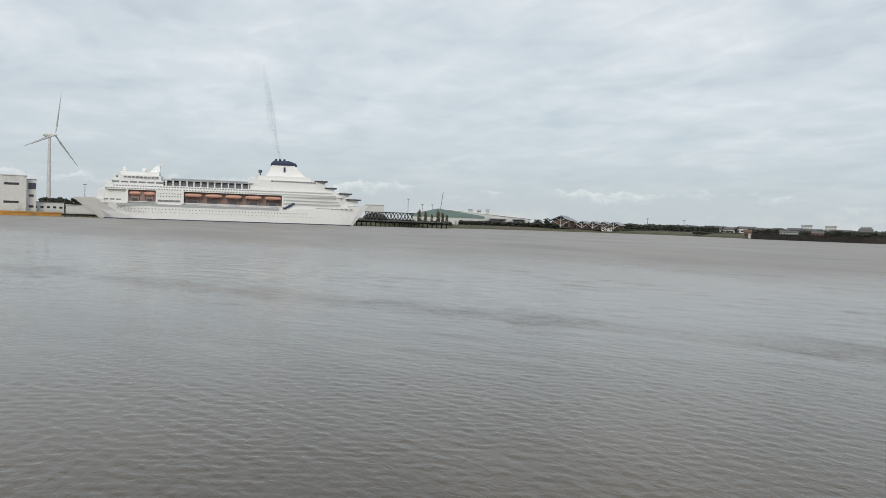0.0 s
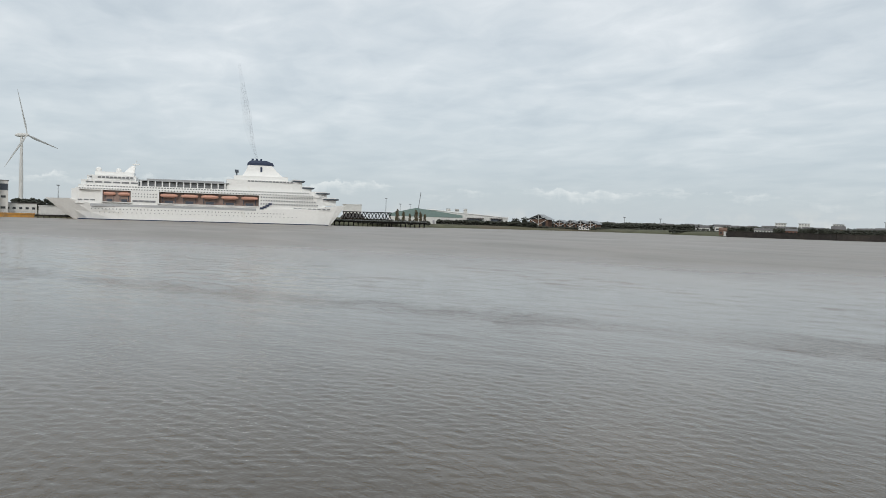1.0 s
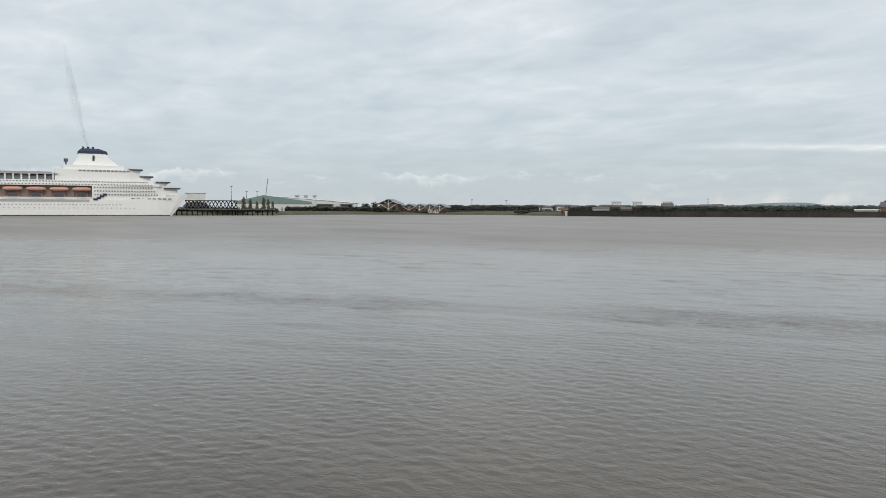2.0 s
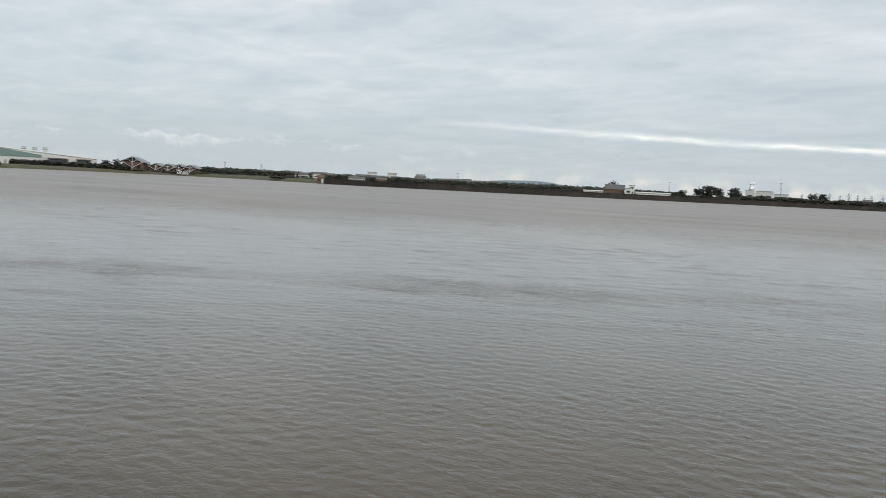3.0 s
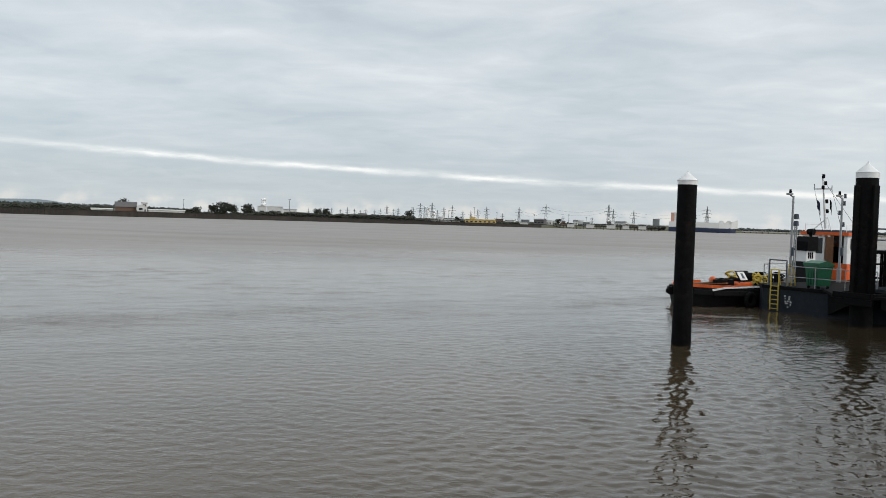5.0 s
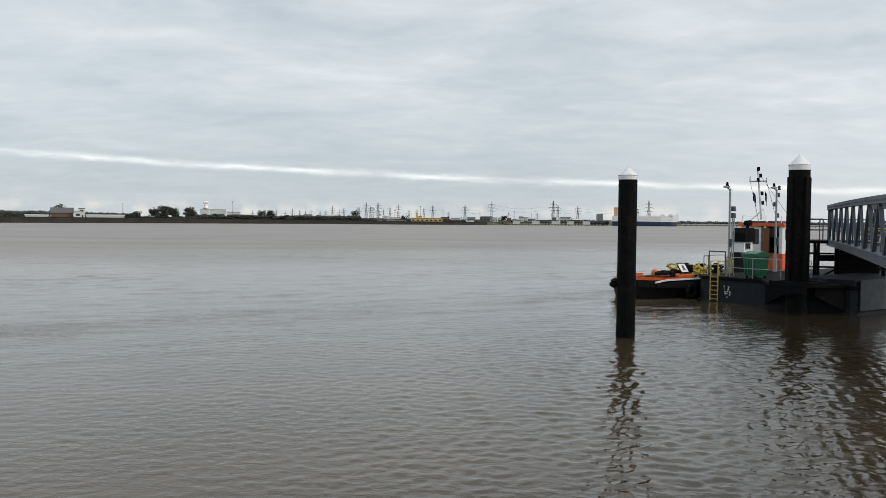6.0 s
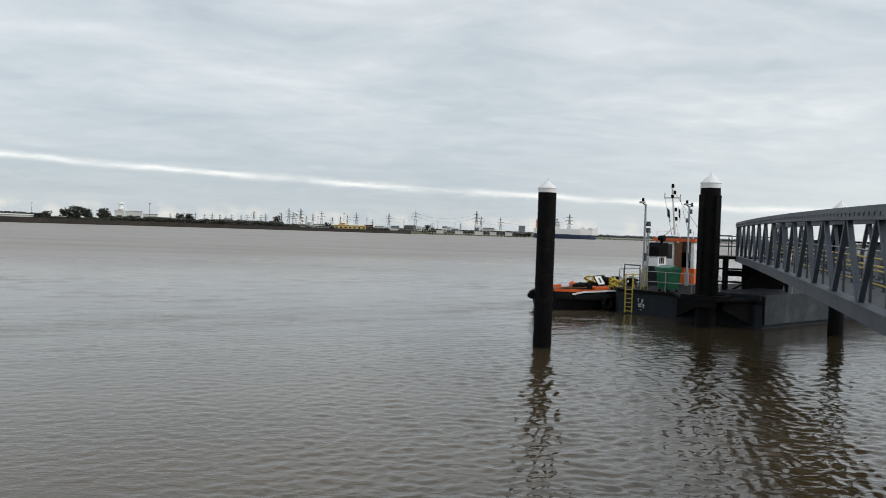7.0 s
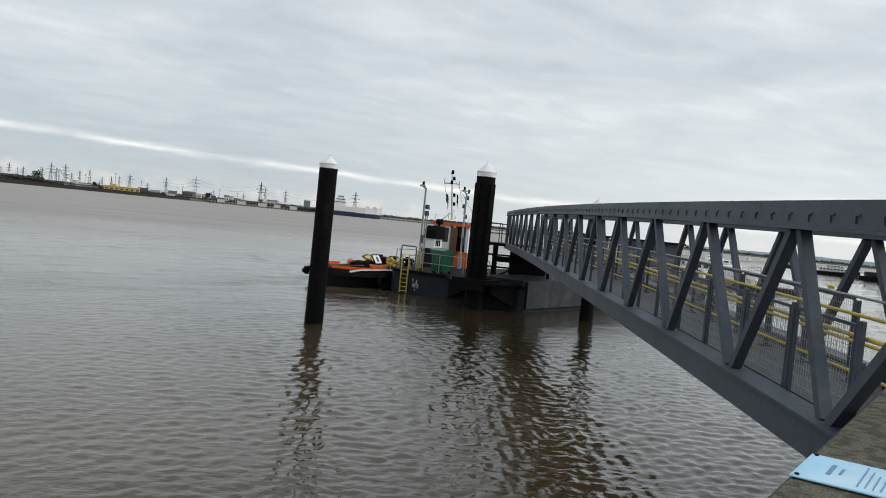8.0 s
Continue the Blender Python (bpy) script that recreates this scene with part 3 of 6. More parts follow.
def wheel_bin():
    t = empty("wheeled_bin", PON @ pose(0.95, 6.15, DECK, 0, 0, -8), "large green plastic wheeled bin with a sloping lid", "bin")
    bm = bmesh.new()
    ring = lambda w, d, z: [(-w, -d, z), (w, -d, z), (w, d, z), (-w, d, z)]
    loft(bm, [ring(0.44, 0.38, 0.16), ring(0.50, 0.44, 0.98), ring(0.52, 0.47, 1.20), ring(0.57, 0.51, 1.21), ring(0.57, 0.51, 1.28)])
    for y in (-0.28, -0.09, 0.09, 0.28):
        box(bm, (-0.50, y, 0.6), (0.05, 0.06, 0.75))
    part("body", bm, M_GREEN, t)
    bm = bmesh.new()
    loft(bm, [[(-0.60, -0.53, 1.28), (0.60, -0.53, 1.28), (0.60, -0.53, 1.33), (0.0, -0.53, 1.53), (-0.60, -0.53, 1.40)],
              [(-0.60, 0.53, 1.28), (0.60, 0.53, 1.28), (0.60, 0.53, 1.33), (0.0, 0.53, 1.53), (-0.60, 0.53, 1.40)]])
    part("lid", bm, M_GREEN, t)
    for x in (-0.34, 0.34):
        for y in (-0.32, 0.32):
            bm = bmesh.new()
            tube(bm, (x, y - 0.03, 0.085), (x, y + 0.03, 0.085), 0.085, n=14)
            part("wheel", bm, M_RUBBER, t)


wheel_bin()


# ---- gangway ----
GANG = pose(5.70, 5.30, 0, 0, 0, -20.4)  # y along the gangway towards the pontoon, x to its downstream side
GL, GW, PANEL, TOP0 = 43.0, 2.05, 2.70, 0.72


def sole(s):
    """Height of the underside of the cambered lower chord."""
    u = s / GL
    return 2.80 + 0.0115 * s + 0.56 * u * (1 - u)


def crown(s):
    """Height of the upper chord's soffit over the lower chord's underside."""
    return sole(s) + 1.86 + 0.0024 * s


def gangway():
    t = empty("gangway", GANG, "grey painted steel truss gangway with yellow handrails", "gangway")
    for side, x in (("near", 0.0), ("far", GW)):
        s0 = -0.35 if side == "near" else 2.2
        ss = [s0 + (GL - s0) * i / 20 for i in range(21)]
        for nm, lo, hi, w in (("bottom_chord", 0.0, 0.30, 0.22), ("top_chord", 0.03, 0.26, 0.24)):
            bm = bmesh.new()
            on = 2.2 if nm == "top_chord" else 0.42 if side == "near" else 0.0
            ss = [s0 - on + (GL - s0 + on) * i / 20 for i in range(21)]
            base = crown if nm == "top_chord" else sole
            loft(bm, [[(x - w / 2, s, base(s) + lo), (x + w / 2, s, base(s) + lo), (x + w / 2, s, base(s) + hi), (x - w / 2, s, base(s) + hi)] for s in ss])
            if nm == "top_chord":
                loft(bm, [[(x - 0.15, s, crown(s)), (x + 0.15, s, crown(s)), (x + 0.15, s, crown(s) + 0.028), (x - 0.15, s, crown(s) + 0.028)] for s in ss])
            else:
                loft(bm, [[(x - 0.16, s, sole(s) + 0.30), (x + 0.16, s, sole(s) + 0.30), (x + 0.16, s, sole(s) + 0.325), (x - 0.16, s, sole(s) + 0.325)] for s in ss])
            part(nm, bm, M_GREY, t)
        # clips along the upper chord
        bm = bmesh.new()
        s = s0 - 1.9
        while s < GL - 0.3:
            for o in (-0.126, 0.126):
                box(bm, (x + o, s, crown(s) + 0.11), (0.015, 0.016, 0.075))
                box(bm, (x + o, s - 0.035, crown(s) + 0.14), (0.015, 0.05, 0.014))
            s += 0.42
        tagged(part("clip", bm, M_GREY, t), kind="stuff")
        for k in range(-1, 16):
            st = TOP0 + PANEL * k
            for ds in (-PANEL / 2, PANEL / 2):
                sb = min(max(st + ds, s0 + 0.1), GL - 0.15)
                if st < s0 and (side == "far" or ds < 0):
                    continue
                bm = bmesh.new()
                o = 0.10 if ds > 0 else -0.08
                beam(bm, (x, st + o, crown(st) + 0.01), (x, sb - o * 0.8, sole(sb) + 0.32), 0.105, 0.095)
                part("diagonal", bm, M_GREY, t)
        for s in (GL - 0.08,):
            bm = bmesh.new()
            beam(bm, (x, s, sole(s) + 0.3), (x, s, crown(s) + 0.03), 0.16, 0.16)
            part("end_post", bm, M_GREY, t)
        # inner hand rails: posts, tubes and mesh panels
        near = side == "near"
        xi = x + (0.28 if near else -0.55)
        n = 32
        step = (GL - s0 - 0.6) / n
        for i in range(n + 1):
            s = s0 + 0.3 + step * i
            bm = bmesh.new()
            box(bm, (xi, s, sole(s) + 0.20 + 0.475), (0.05, 0.075, 0.95), bevel=0.006)
            box(bm, (xi, s, sole(s) + 0.21), (0.13, 0.13, 0.02))
            box(bm, (xi + (0.04 if near else -0.04), s, sole(s) + 0.78), (0.05, 0.03, 0.05))
            part("rail_post", bm, M_GREY, t)
        rails = ((1.00, 0.021, M_YELLOW, "handrail"), (0.27, 0.010, M_BLACK, "toe_cable")) if near else (
            (1.00, 0.021, M_YELLOW, "handrail"), (0.70, 0.021, M_YELLOW, "handrail"), (0.36, 0.020, M_YELLOW, "kick_rail"), (1.19, 0.016, M_GALV, "top_rail"))
        for z, r, m, nm in rails:
            bm = bmesh.new()
            xx = xi + (0.07 if near else -0.07) if m == M_YELLOW else xi
            loft(bm, [[(xx + r * math.cos(a), s, sole(s) + z + r * math.sin(a)) for a in (math.pi * j / 4 for j in range(8))] for s in ss])
            part(nm, bm, m, t, "yellow handrail" if m == M_YELLOW else "")
        for i in range(5 if near else 14):
            a, b = s0 + 0.3 + step * i + 0.08, s0 + 0.3 + step * (i + 1) - 0.08
            za, zb = sole(a), sole(b)
            lo, hi = (0.28, 1.10) if near else (0.40, 1.16)
            bm = bmesh.new()
            for z in (lo, hi):
                beam(bm, (xi, a, za + z), (xi, b, zb + z), 0.025, 0.03)
            for s, zz in ((a, za), (b, zb)):
                beam(bm, (xi, s, zz + lo), (xi, s, zz + hi), 0.025, 0.025)
            part("panel_frame", bm, M_GREY, t)
            bm = bmesh.new()
            k = 22
            for j in range(1, k):
                s = a + (b - a) * j / k
                zz = za + (zb - za) * j / k
                box(bm, (xi, s, zz + (lo + hi) / 2), (0.0035, 0.0035, hi - lo))
            for j in range(1, 9):
                z = lo + (hi - lo) * j / 9
                beam(bm, (xi + 0.005, a, za + z), (xi + 0.005, b, zb + z), 0.004, 0.004)
            part("mesh_panel", bm, M_GALV, t)
    ss = [2.6 + (GL - 2.6) * i / 20 for i in range(21)]
    bm = bmesh.new()
    loft(bm, [[(0.11, -0.70 if i == 0 else s, sole(s) + 0.12), (GW - 0.11, s, sole(s) + 0.12), (GW - 0.11, s, sole(s) + 0.20), (0.11, -0.70 if i == 0 else s, sole(s) + 0.20)] for i, s in enumerate(ss)])
    part("deck", bm, M_DECK, t, "grey anti-slip walkway deck")
    for i in range(16):
        s = 3.0 + PANEL * i
        if s < GL:
            bm = bmesh.new()
            box(bm, (GW / 2, s, sole(s) + 0.05), (GW - 0.2, 0.14, 0.13))
            part("cross_beam", bm, M_GREY, t)
    return t


gangway()


def landing():
    """The raised landing on the pontoon that takes the gangway's end, with steps down."""
    base = GANG @ Vector((GW / 2, GL + 0.6, 0))
    t = empty("gangway_landing", pose(base.x, base.y, DECK, 0, 0, -20.4), "dark steel landing platform under the gangway end", "platform")
    z = sole(GL) + 0.2 - DECK
    for x in (-1.6, 1.6):
        for y in (-1.6, 1.4):
            bm = bmesh.new()
            beam(bm, (x, y, 0), (x, y, z), 0.16, 0.16)
            part("leg", bm, M_BLACK, t)
    bm = bmesh.new()
    box(bm, (-0.6, -0.1, z), (4.6, 3.4, 0.16))
    part("platform", bm, M_BLACK, t)
    bm = bmesh.new()
    for x in (-1.6, 1.6):
        beam(bm, (x, -1.6, 0.1), (x, 1.4, z - 0.1), 0.10, 0.10)
    beam(bm, (-1.6, -1.6, 0.1), (1.6, -1.6, z - 0.1), 0.10, 0.10)
    part("brace", bm, M_BLACK, t)
    # added black plates stand in for the dark clutter below the gangway end
    for x0, x1, y, z0, z1 in ((-0.6, 1.7, 0.9, 0.0, z - 0.3), (-1.6, 1.6, 1.3, z * 0.45, z * 0.62)):
        bm = bmesh.new()
        box(bm, ((x0 + x1) / 2, y, (z0 + z1) / 2), (x1 - x0, 0.2, z1 - z0))
        part("screen_plate", bm, M_BLACK, t)
    bm = bmesh.new()
    for k in (0.35, 0.7):
        beam(bm, (-2.8, -1.7, z * k), (1.6, -1.7, z * k), 0.08, 0.10)
    beam(bm, (-2.8, -1.7, 0), (-2.8, -1.7, z), 0.10, 0.10)
    part("lower_rail", bm, M_BLACK, t)
    bp, br = bmesh.new(), bmesh.new()
    rail_run(bp, br, [(-1.4, -1.75, z), (-2.85, -1.75, z), (-2.85, 1.5, z), (1.6, 1.5, z)], 1.25, 0.03, (1.0, 0.52), 1.4)
    part("rail_post", bp, M_GREY, t)
    part("guard_rail", br, M_GREY, t)


landing()


# ---- pontoon fittings ----
def lamp_post(x, y, top, label):
    t = empty("lamp_post", PON @ pose(x, y, DECK), label, "lamp post", "pontoon lamp posts")
    h = top - DECK
    bm = bmesh.new()
    tube(bm, (0, 0, 0), (0, 0, 0.9), 0.13, n=12)
    tube(bm, (0, 0, 0.9), (0, 0, h - 0.25), 0.075, 0.06, 12)
    part("pole", bm, M_GALV, t)
    bm = bmesh.new()
    tube(bm, (0, 0, h - 0.35), (-0.32, 0, h - 0.20), 0.035)
    box(bm, (-0.34, 0, h - 0.16), (0.42, 0.20, 0.12), bevel=0.02)
    part("lamp_head", bm, M_GALV, t)
    bm = bmesh.new()
    tube(bm, (-0.30, 0, h - 0.10), (-0.30, 0, h + 0.12), 0.09, 0.06, 10)
    part("lantern", bm, M_BLACK, t, "small dark lantern")
    bm = bmesh.new()
    box(bm, (0.0, -0.12, h * 0.35), (0.14, 0.14, 0.5), bevel=0.02)
    part("control_box", bm, M_GREY, t)
    return t


lamp_post(2.75, 9.2, 6.80, "grey galvanised pontoon lamp post with lantern on top")
LP = lamp_post(7.50, 9.2, 6.90, "grey galvanised pontoon post with lamps and antennas")
for k, (dx, z) in enumerate(((0.22, 4.9), (-0.22, 4.3), (0.20, 3.6), (0.28, 5.35))):
    bm = bmesh.new()
    tube(bm, (0, 0, z), (dx, 0, z), 0.025)
    tube(bm, (dx, 0, z - 0.14), (dx, 0, z + 0.14), 0.085, 0.07, 10)
    part("side_lamp", bm, M_GREY, LP)


def signal_post():
    t = empty("signal_post", PON @ pose(3.45, 9.45, DECK), "short grey post carrying stacked signal lights", "post")
    bm = bmesh.new()
    for dx in (-0.09, 0.09):
        tube(bm, (dx, 0, 0), (dx, 0, 3.6), 0.04)
    for i in range(7):
        tube(bm, (-0.09, 0, 0.5 * i + 0.3), (0.09, 0, 0.5 * i + 0.3), 0.02, n=6)
    part("frame", bm, M_GALV, t)
    for z in (3.55, 3.95):
        bm = bmesh.new()
        tube(bm, (0, 0, z - 0.15), (0, 0, z + 0.15), 0.17, 0.13, 12)
        part("signal_light", bm, M_GREY, t)


signal_post()


def gate_frame():
    t = empty("gate_frame", PON @ pose(0.15, 8.1, DECK), "grey tubular gate frame at the ladder head", "gate")
    bm = bmesh.new()
    for y in (-0.55, 0.55):
        tube(bm, (0, y, 0), (0, y, 1.45), 0.035)
    tube(bm, (0, -0.55, 1.45), (0, 0.55, 1.45), 0.035)
    part("frame", bm, M_GREY, t)
    bm = bmesh.new()
    tube(bm, (0.5, -0.5, 0), (0.25, -0.5, 1.25), 0.03)
    tube(bm, (0.9, -0.5, 0), (0.65, -0.5, 1.0), 0.03)
    tube(bm, (0.25, -0.5, 1.25), (0.65, -0.5, 1.0), 0.03)
    part("brace", bm, M_YELLOW, t, "yellow painted brace")


gate_frame()

t = empty("mooring_bollard", PON @ pose(0.7, 3.2, DECK), "pale rope-wrapped mooring bollard on the pontoon", "bollard")
bm = bmesh.new()
tube(bm, (0, 0, 0), (0, 0, 0.42), 0.16, n=14)
tube(bm, (0, 0, 0.42), (0, 0, 0.52), 0.22, n=14)
part("post", bm, M_GREY, t)
bm = bmesh.new()
for i in range(5):
    tube(bm, (0, 0, 0.10 + i * 0.06), (0, 0, 0.15 + i * 0.06), 0.22 - 0.01 * (i % 2), n=16)
part("rope", bm, mat("pale_rope", (0.45, 0.33, 0.20), 0.9, 0, 0.2, 30, 0.4), t, "pale coiled rope")


# ---- workboat ----
BOAT = PON @ pose(0, 12.3, 0)
M_MESS = [M_ORANGE, M_YELLOW, M_BLACK, M_RUBBER, M_WOOD]


def hull_ring(x, beam, keel, sheer, flare=0.85):
    b = beam / 2
    return [(x, -b, sheer), (x, -b * 0.99, sheer * 0.55), (x, -b * flare, 0.0), (x, -b * 0.4, keel), (x, b * 0.4, keel), (x, b * flare, 0.0), (x, b * 0.99, sheer * 0.55), (x, b, sheer)]


def workboat():
    t = empty("workboat", BOAT, "orange and white workboat with a black hull moored behind the pontoon", "boat")
    bm = bmesh.new()
    loft(bm, [hull_ring(x, b, k, s) for x, b, k, s in ((-2.95, 0.9, -0.1, 1.12), (-2.75, 1.9, -0.3, 1.10), (-2.1, 3.3, -0.5, 1.06), (-0.6, 4.3, -0.6, 1.02), (2.0, 4.5, -0.6, 1.02), (8.0, 4.5, -0.6, 1.15), (12.0, 3.8, -0.6, 1.5), (14.6, 1.6, -0.4, 1.9), (15.4, 0.3, 0.2, 2.0))])
    part("hull", bm, M_HULL, t, "black scuffed hull")
    # rubbing strakes and the pale sheer stripe
    bm = bmesh.new()
    for s in (-1, 1):
        beam(bm, (-2.80, s * 0.95, 0.84), (-2.1, s * 1.70, 0.82), 0.20, 0.26)
        beam(bm, (-2.1, s * 1.70, 0.82), (-0.6, s * 2.20, 0.80), 0.20, 0.26)
        beam(bm, (-0.6, s * 2.20, 0.80), (8.0, s * 2.32, 0.82), 0.20, 0.26)
    beam(bm, (-2.98, -0.7, 0.90), (-2.98, 0.7, 0.90), 0.26, 0.40)
    part("fender_strake", bm, M_RUBBER, t)
    bm = bmesh.new()
    beam(bm, (-1.5, -2.02, 1.12), (8.0, -2.34, 1.20), 0.10, 0.09)
    beam(bm, (-2.2, -1.74, 0.98), (-1.5, -2.02, 1.12), 0.10, 0.09)
    part("sheer_stripe", bm, M_WHITE, t, "white sheer stripe")
    bm = bmesh.new()
    prism(bm, [(-2.7, -0.7), (-2.0, -1.4), (-0.5, -2.0), (8.0, -2.1), (12, -1.7), (12, 1.7), (8, 2.1), (-0.5, 2.0), (-2.0, 1.4), (-2.7, 0.7)], 0.98, 1.10)
    part("deck", bm, M_BLACK, t)
    for i, x in enumerate((0.2, 2.0)):
        bm = bmesh.new()
        for a in range(12):
            a0, a1 = 2 * math.pi * a / 12, 2 * math.pi * (a + 1) / 12
            tube(bm, (x + 0.36 * math.cos(a0), -2.42, 0.45 + 0.36 * math.sin(a0)), (x + 0.36 * math.cos(a1), -2.42, 0.45 + 0.36 * math.sin(a1)), 0.13, n=7)
        part("tyre_fender", bm, M_RUBBER, t, "old tyre hung as a fender")
    # low orange bulwark lining and the gear on the working deck
    for p, q, h in (((-2.7, -0.72, 1.18), (-2.0, -1.42, 1.17), 0.16), ((-2.0, -1.42, 1.17), (-0.5, -2.02, 1.16), 0.16), ((-2.7, 0.72, 1.18), (-2.0, 1.42, 1.18), 0.18), ((-2.0, 1.42, 1.18), (1.0, 2.02, 1.17), 0.18)):
        bm = bmesh.new()
        beam(bm, p, q, 0.10, h)
        part("bulwark", bm, M_ORANGE, t, "orange bulwark")
    bm = bmesh.new()
    box(bm, (1.0, -0.9, 1.22), (1.5, 1.0, 0.26), pose(0, 0, 0), bevel=0.06)
    part("hatch", bm, M_ORANGE, t, "orange deck hatch")
    # wheelhouse: orange base, white framed house with an open aft face, orange roof
    bm = bmesh.new()
    prism(bm, [(10.65, -1.6), (13.2, -1.5), (13.7, 0), (13.2, 1.5), (10.65, 1.6)], 1.14, 2.45)
    part("cabin_base", bm, M_ORANGE, t, "orange lower cabin")
    panels = [((13.25, 0, 3.37), (0.08, 2.7, 1.84))]
    panels += [((11.9, s * 1.55, 3.37), (2.6, 0.08, 1.84)) for s in (-1, 1)]
    panels += [((10.66, y, 3.37), (0.10, w, 1.84)) for y, w in ((1.50, 0.16), (0.82, 0.12), (0.10, 0.14), (-1.46, 0.24))]
    panels += [((10.66, 0.80, z), (0.06, 1.3, h)) for z, h in ((2.75, 0.62), (4.2, 0.18))]
    for c, d in panels:
        bm = bmesh.new()
        box(bm, c, d)
        part("cabin_wall", bm, M_WHITE, t, "white wheelhouse wall")
    for c, d in (((10.66, 1.16, 3.58), (0.03, 0.54, 1.04)), ((10.66, 0.46, 3.58), (0.03, 0.58, 1.04)), ((11.25, -1.595, 3.75), (0.62, 0.02, 0.75)), ((12.2, -1.595, 3.75), (0.62, 0.02, 0.75))):
        bm = bmesh.new()
        box(bm, c, d)
        part("cabin_window", bm, M_GLASS, t, "dark wheelhouse window")
    bm = bmesh.new()
    box(bm, (10.60, -0.34, 3.25), (0.06, 0.58, 1.9), bevel=0.01)
    for z in (2.75, 3.2):
        box(bm, (10.565, -0.34, z), (0.02, 0.40, 0.30))
    part("door", bm, M_WOOD, t, "varnished wooden wheelhouse door standing beside a dark opening")
    bm = bmesh.new()
    box(bm, (12.5, 0.1, 2.98), (0.6, 1.6, 1.05), bevel=0.03)
    box(bm, (11.5, -0.9, 2.9), (0.5, 0.5, 0.9), bevel=0.04)
    part("helm_console", bm, M_BLACK, t)
    bm = bmesh.new()
    prism(bm, [(10.45, -1.75), (13.3, -1.65), (13.9, 0), (13.3, 1.65), (10.45, 1.75)], 4.30, 4.52)
    part("cabin_roof", bm, M_ORANGE, t, "orange wheelhouse roof")
    bm = bmesh.new()
    prism(bm, [(10.7, -1.2), (13.0, -1.1), (13.0, 1.1), (10.7, 1.2)], 4.52, 4.66)
    part("roof_top", bm, M_GREY, t)
    bp, br = bmesh.new(), bmesh.new()
    rail_run(bp, br, [(10.6, -1.5, 4.52), (13.0, -1.4, 4.52)], 0.5, 0.022, (1.0,), 2.3)
    rail_run(bp, br, [(10.6, 1.5, 4.52), (13.0, 1.4, 4.52)], 0.5, 0.022, (1.0,), 2.3)
    part("roof_rail", br, M_WHITE, t)
    tagged(part("roof_stanchion", bp, M_WHITE, t), kind="stuff")
    # funnel casing
    bm = bmesh.new()
    ring = lambda z, a, b, y: [(a, -y, z), (b, -y, z), (b, y, z), (a, y, z)]
    loft(bm, [ring(2.55, 8.1, 9.05, 0.42), ring(3.25, 8.12, 9.05, 0.40)])
    part("funnel_base", bm, M_WHITE, t, "white funnel casing")
    bm = bmesh.new()
    loft(bm, [ring(1.10, 7.9, 9.4, 0.7), ring(2.55, 8.0, 9.3, 0.62)])
    part("engine_casing", bm, M_HULL, t, "dark engine casing")
    bm = bmesh.new()
    for x in (8.3, 8.5, 8.7):
        box(bm, (x, -0.43, 2.95), (0.08, 0.06, 0.40))
    part("louvre", bm, M_BLACK, t)
    bm = bmesh.new()
    loft(bm, [ring(3.25, 8.02, 9.15, 0.52), ring(3.85, 8.06, 9.15, 0.50), ring(4.18, 8.35, 9.15, 0.46)])
    part("funnel_top", bm, M_BLACK, t, "black funnel top")
    bm = bmesh.new()
    tube(bm, (8.9, -0.1, 4.16), (8.9, -0.1, 4.40), 0.10, n=12)
    tube(bm, (8.9, 0.10, 4.50), (8.9, -0.32, 4.50), 0.17, 0.21, 16)
    part("horn", bm, M_BLACK, t)
    # tripod mast with cross tree, lamps and flags
    bm = bmesh.new()
    tube(bm, (10.60, 0, 4.74), (10.05, 0, 8.15), 0.085, 0.05, 10)
    tube(bm, (10.2, -0.7, 4.6), (10.8, 0, 5.5), 0.04)
    tube(bm, (10.2, 0.7, 4.6), (10.8, 0, 5.5), 0.04)
    part("mast", bm, M_WHITE, t, "white signal mast")
    bm = bmesh.new()
    tube(bm, (9.2, 0, 7.32), (11.1, 0, 7.42), 0.045)
    for x in (9.2, 11.1):
        tube(bm, (x, 0, 7.3), (x, 0, 7.65), 0.03)
    part("cross_tree", bm, M_GALV, t)
    for z, o in ((8.2, 0.0), (7.45, -0.12), (6.55, 0.2), (5.9, 0.2), (7.75, 0.18)):
        bm = bmesh.new()
        x = 10.58 - 0.155 * (z - 4.78) + o
        tube(bm, (x, -0.05, z - 0.13), (x, -0.05, z + 0.13), 0.11, 0.09, 10)
        part("mast_lamp", bm, M_BLACK, t)
    for (x, z, w, h, m, nm) in ((9.55, 6.35, 0.42, 0.75, M_NAVY, "blue"), (10.95, 6.4, 0.22, 0.8, M_BLACK, "dark")):
        bm = bmesh.new()
        a = [bm.verts.new((x + w * i / 5 - (0.25 if nm == "dark" else 0.18) * 0, 0.05 * math.sin(i * 1.7), z + h / 2 - 0.10 * i)) for i in range(6)]
        b = [bm.verts.new((x + 0.05 + w * i / 5, 0.05 * math.sin(i * 1.7 + 0.4), z - h / 2 + 0.16 - 0.11 * i)) for i in range(6)]
        for i in range(5):
            bm.faces.new((a[i], a[i + 1], b[i + 1], b[i]))
        bmesh.ops.solidify(bm, geom=bm.faces[:], thickness=0.01)
        part("flag", bm, m, t, nm + " limp signal flag")
    bm = bmesh.new()
    tube(bm, (9.22, 0, 7.3), (9.4, -0.6, 4.6), 0.012, n=5)
    tube(bm, (11.08, 0, 7.4), (11.5, -0.6, 4.6), 0.012, n=5)
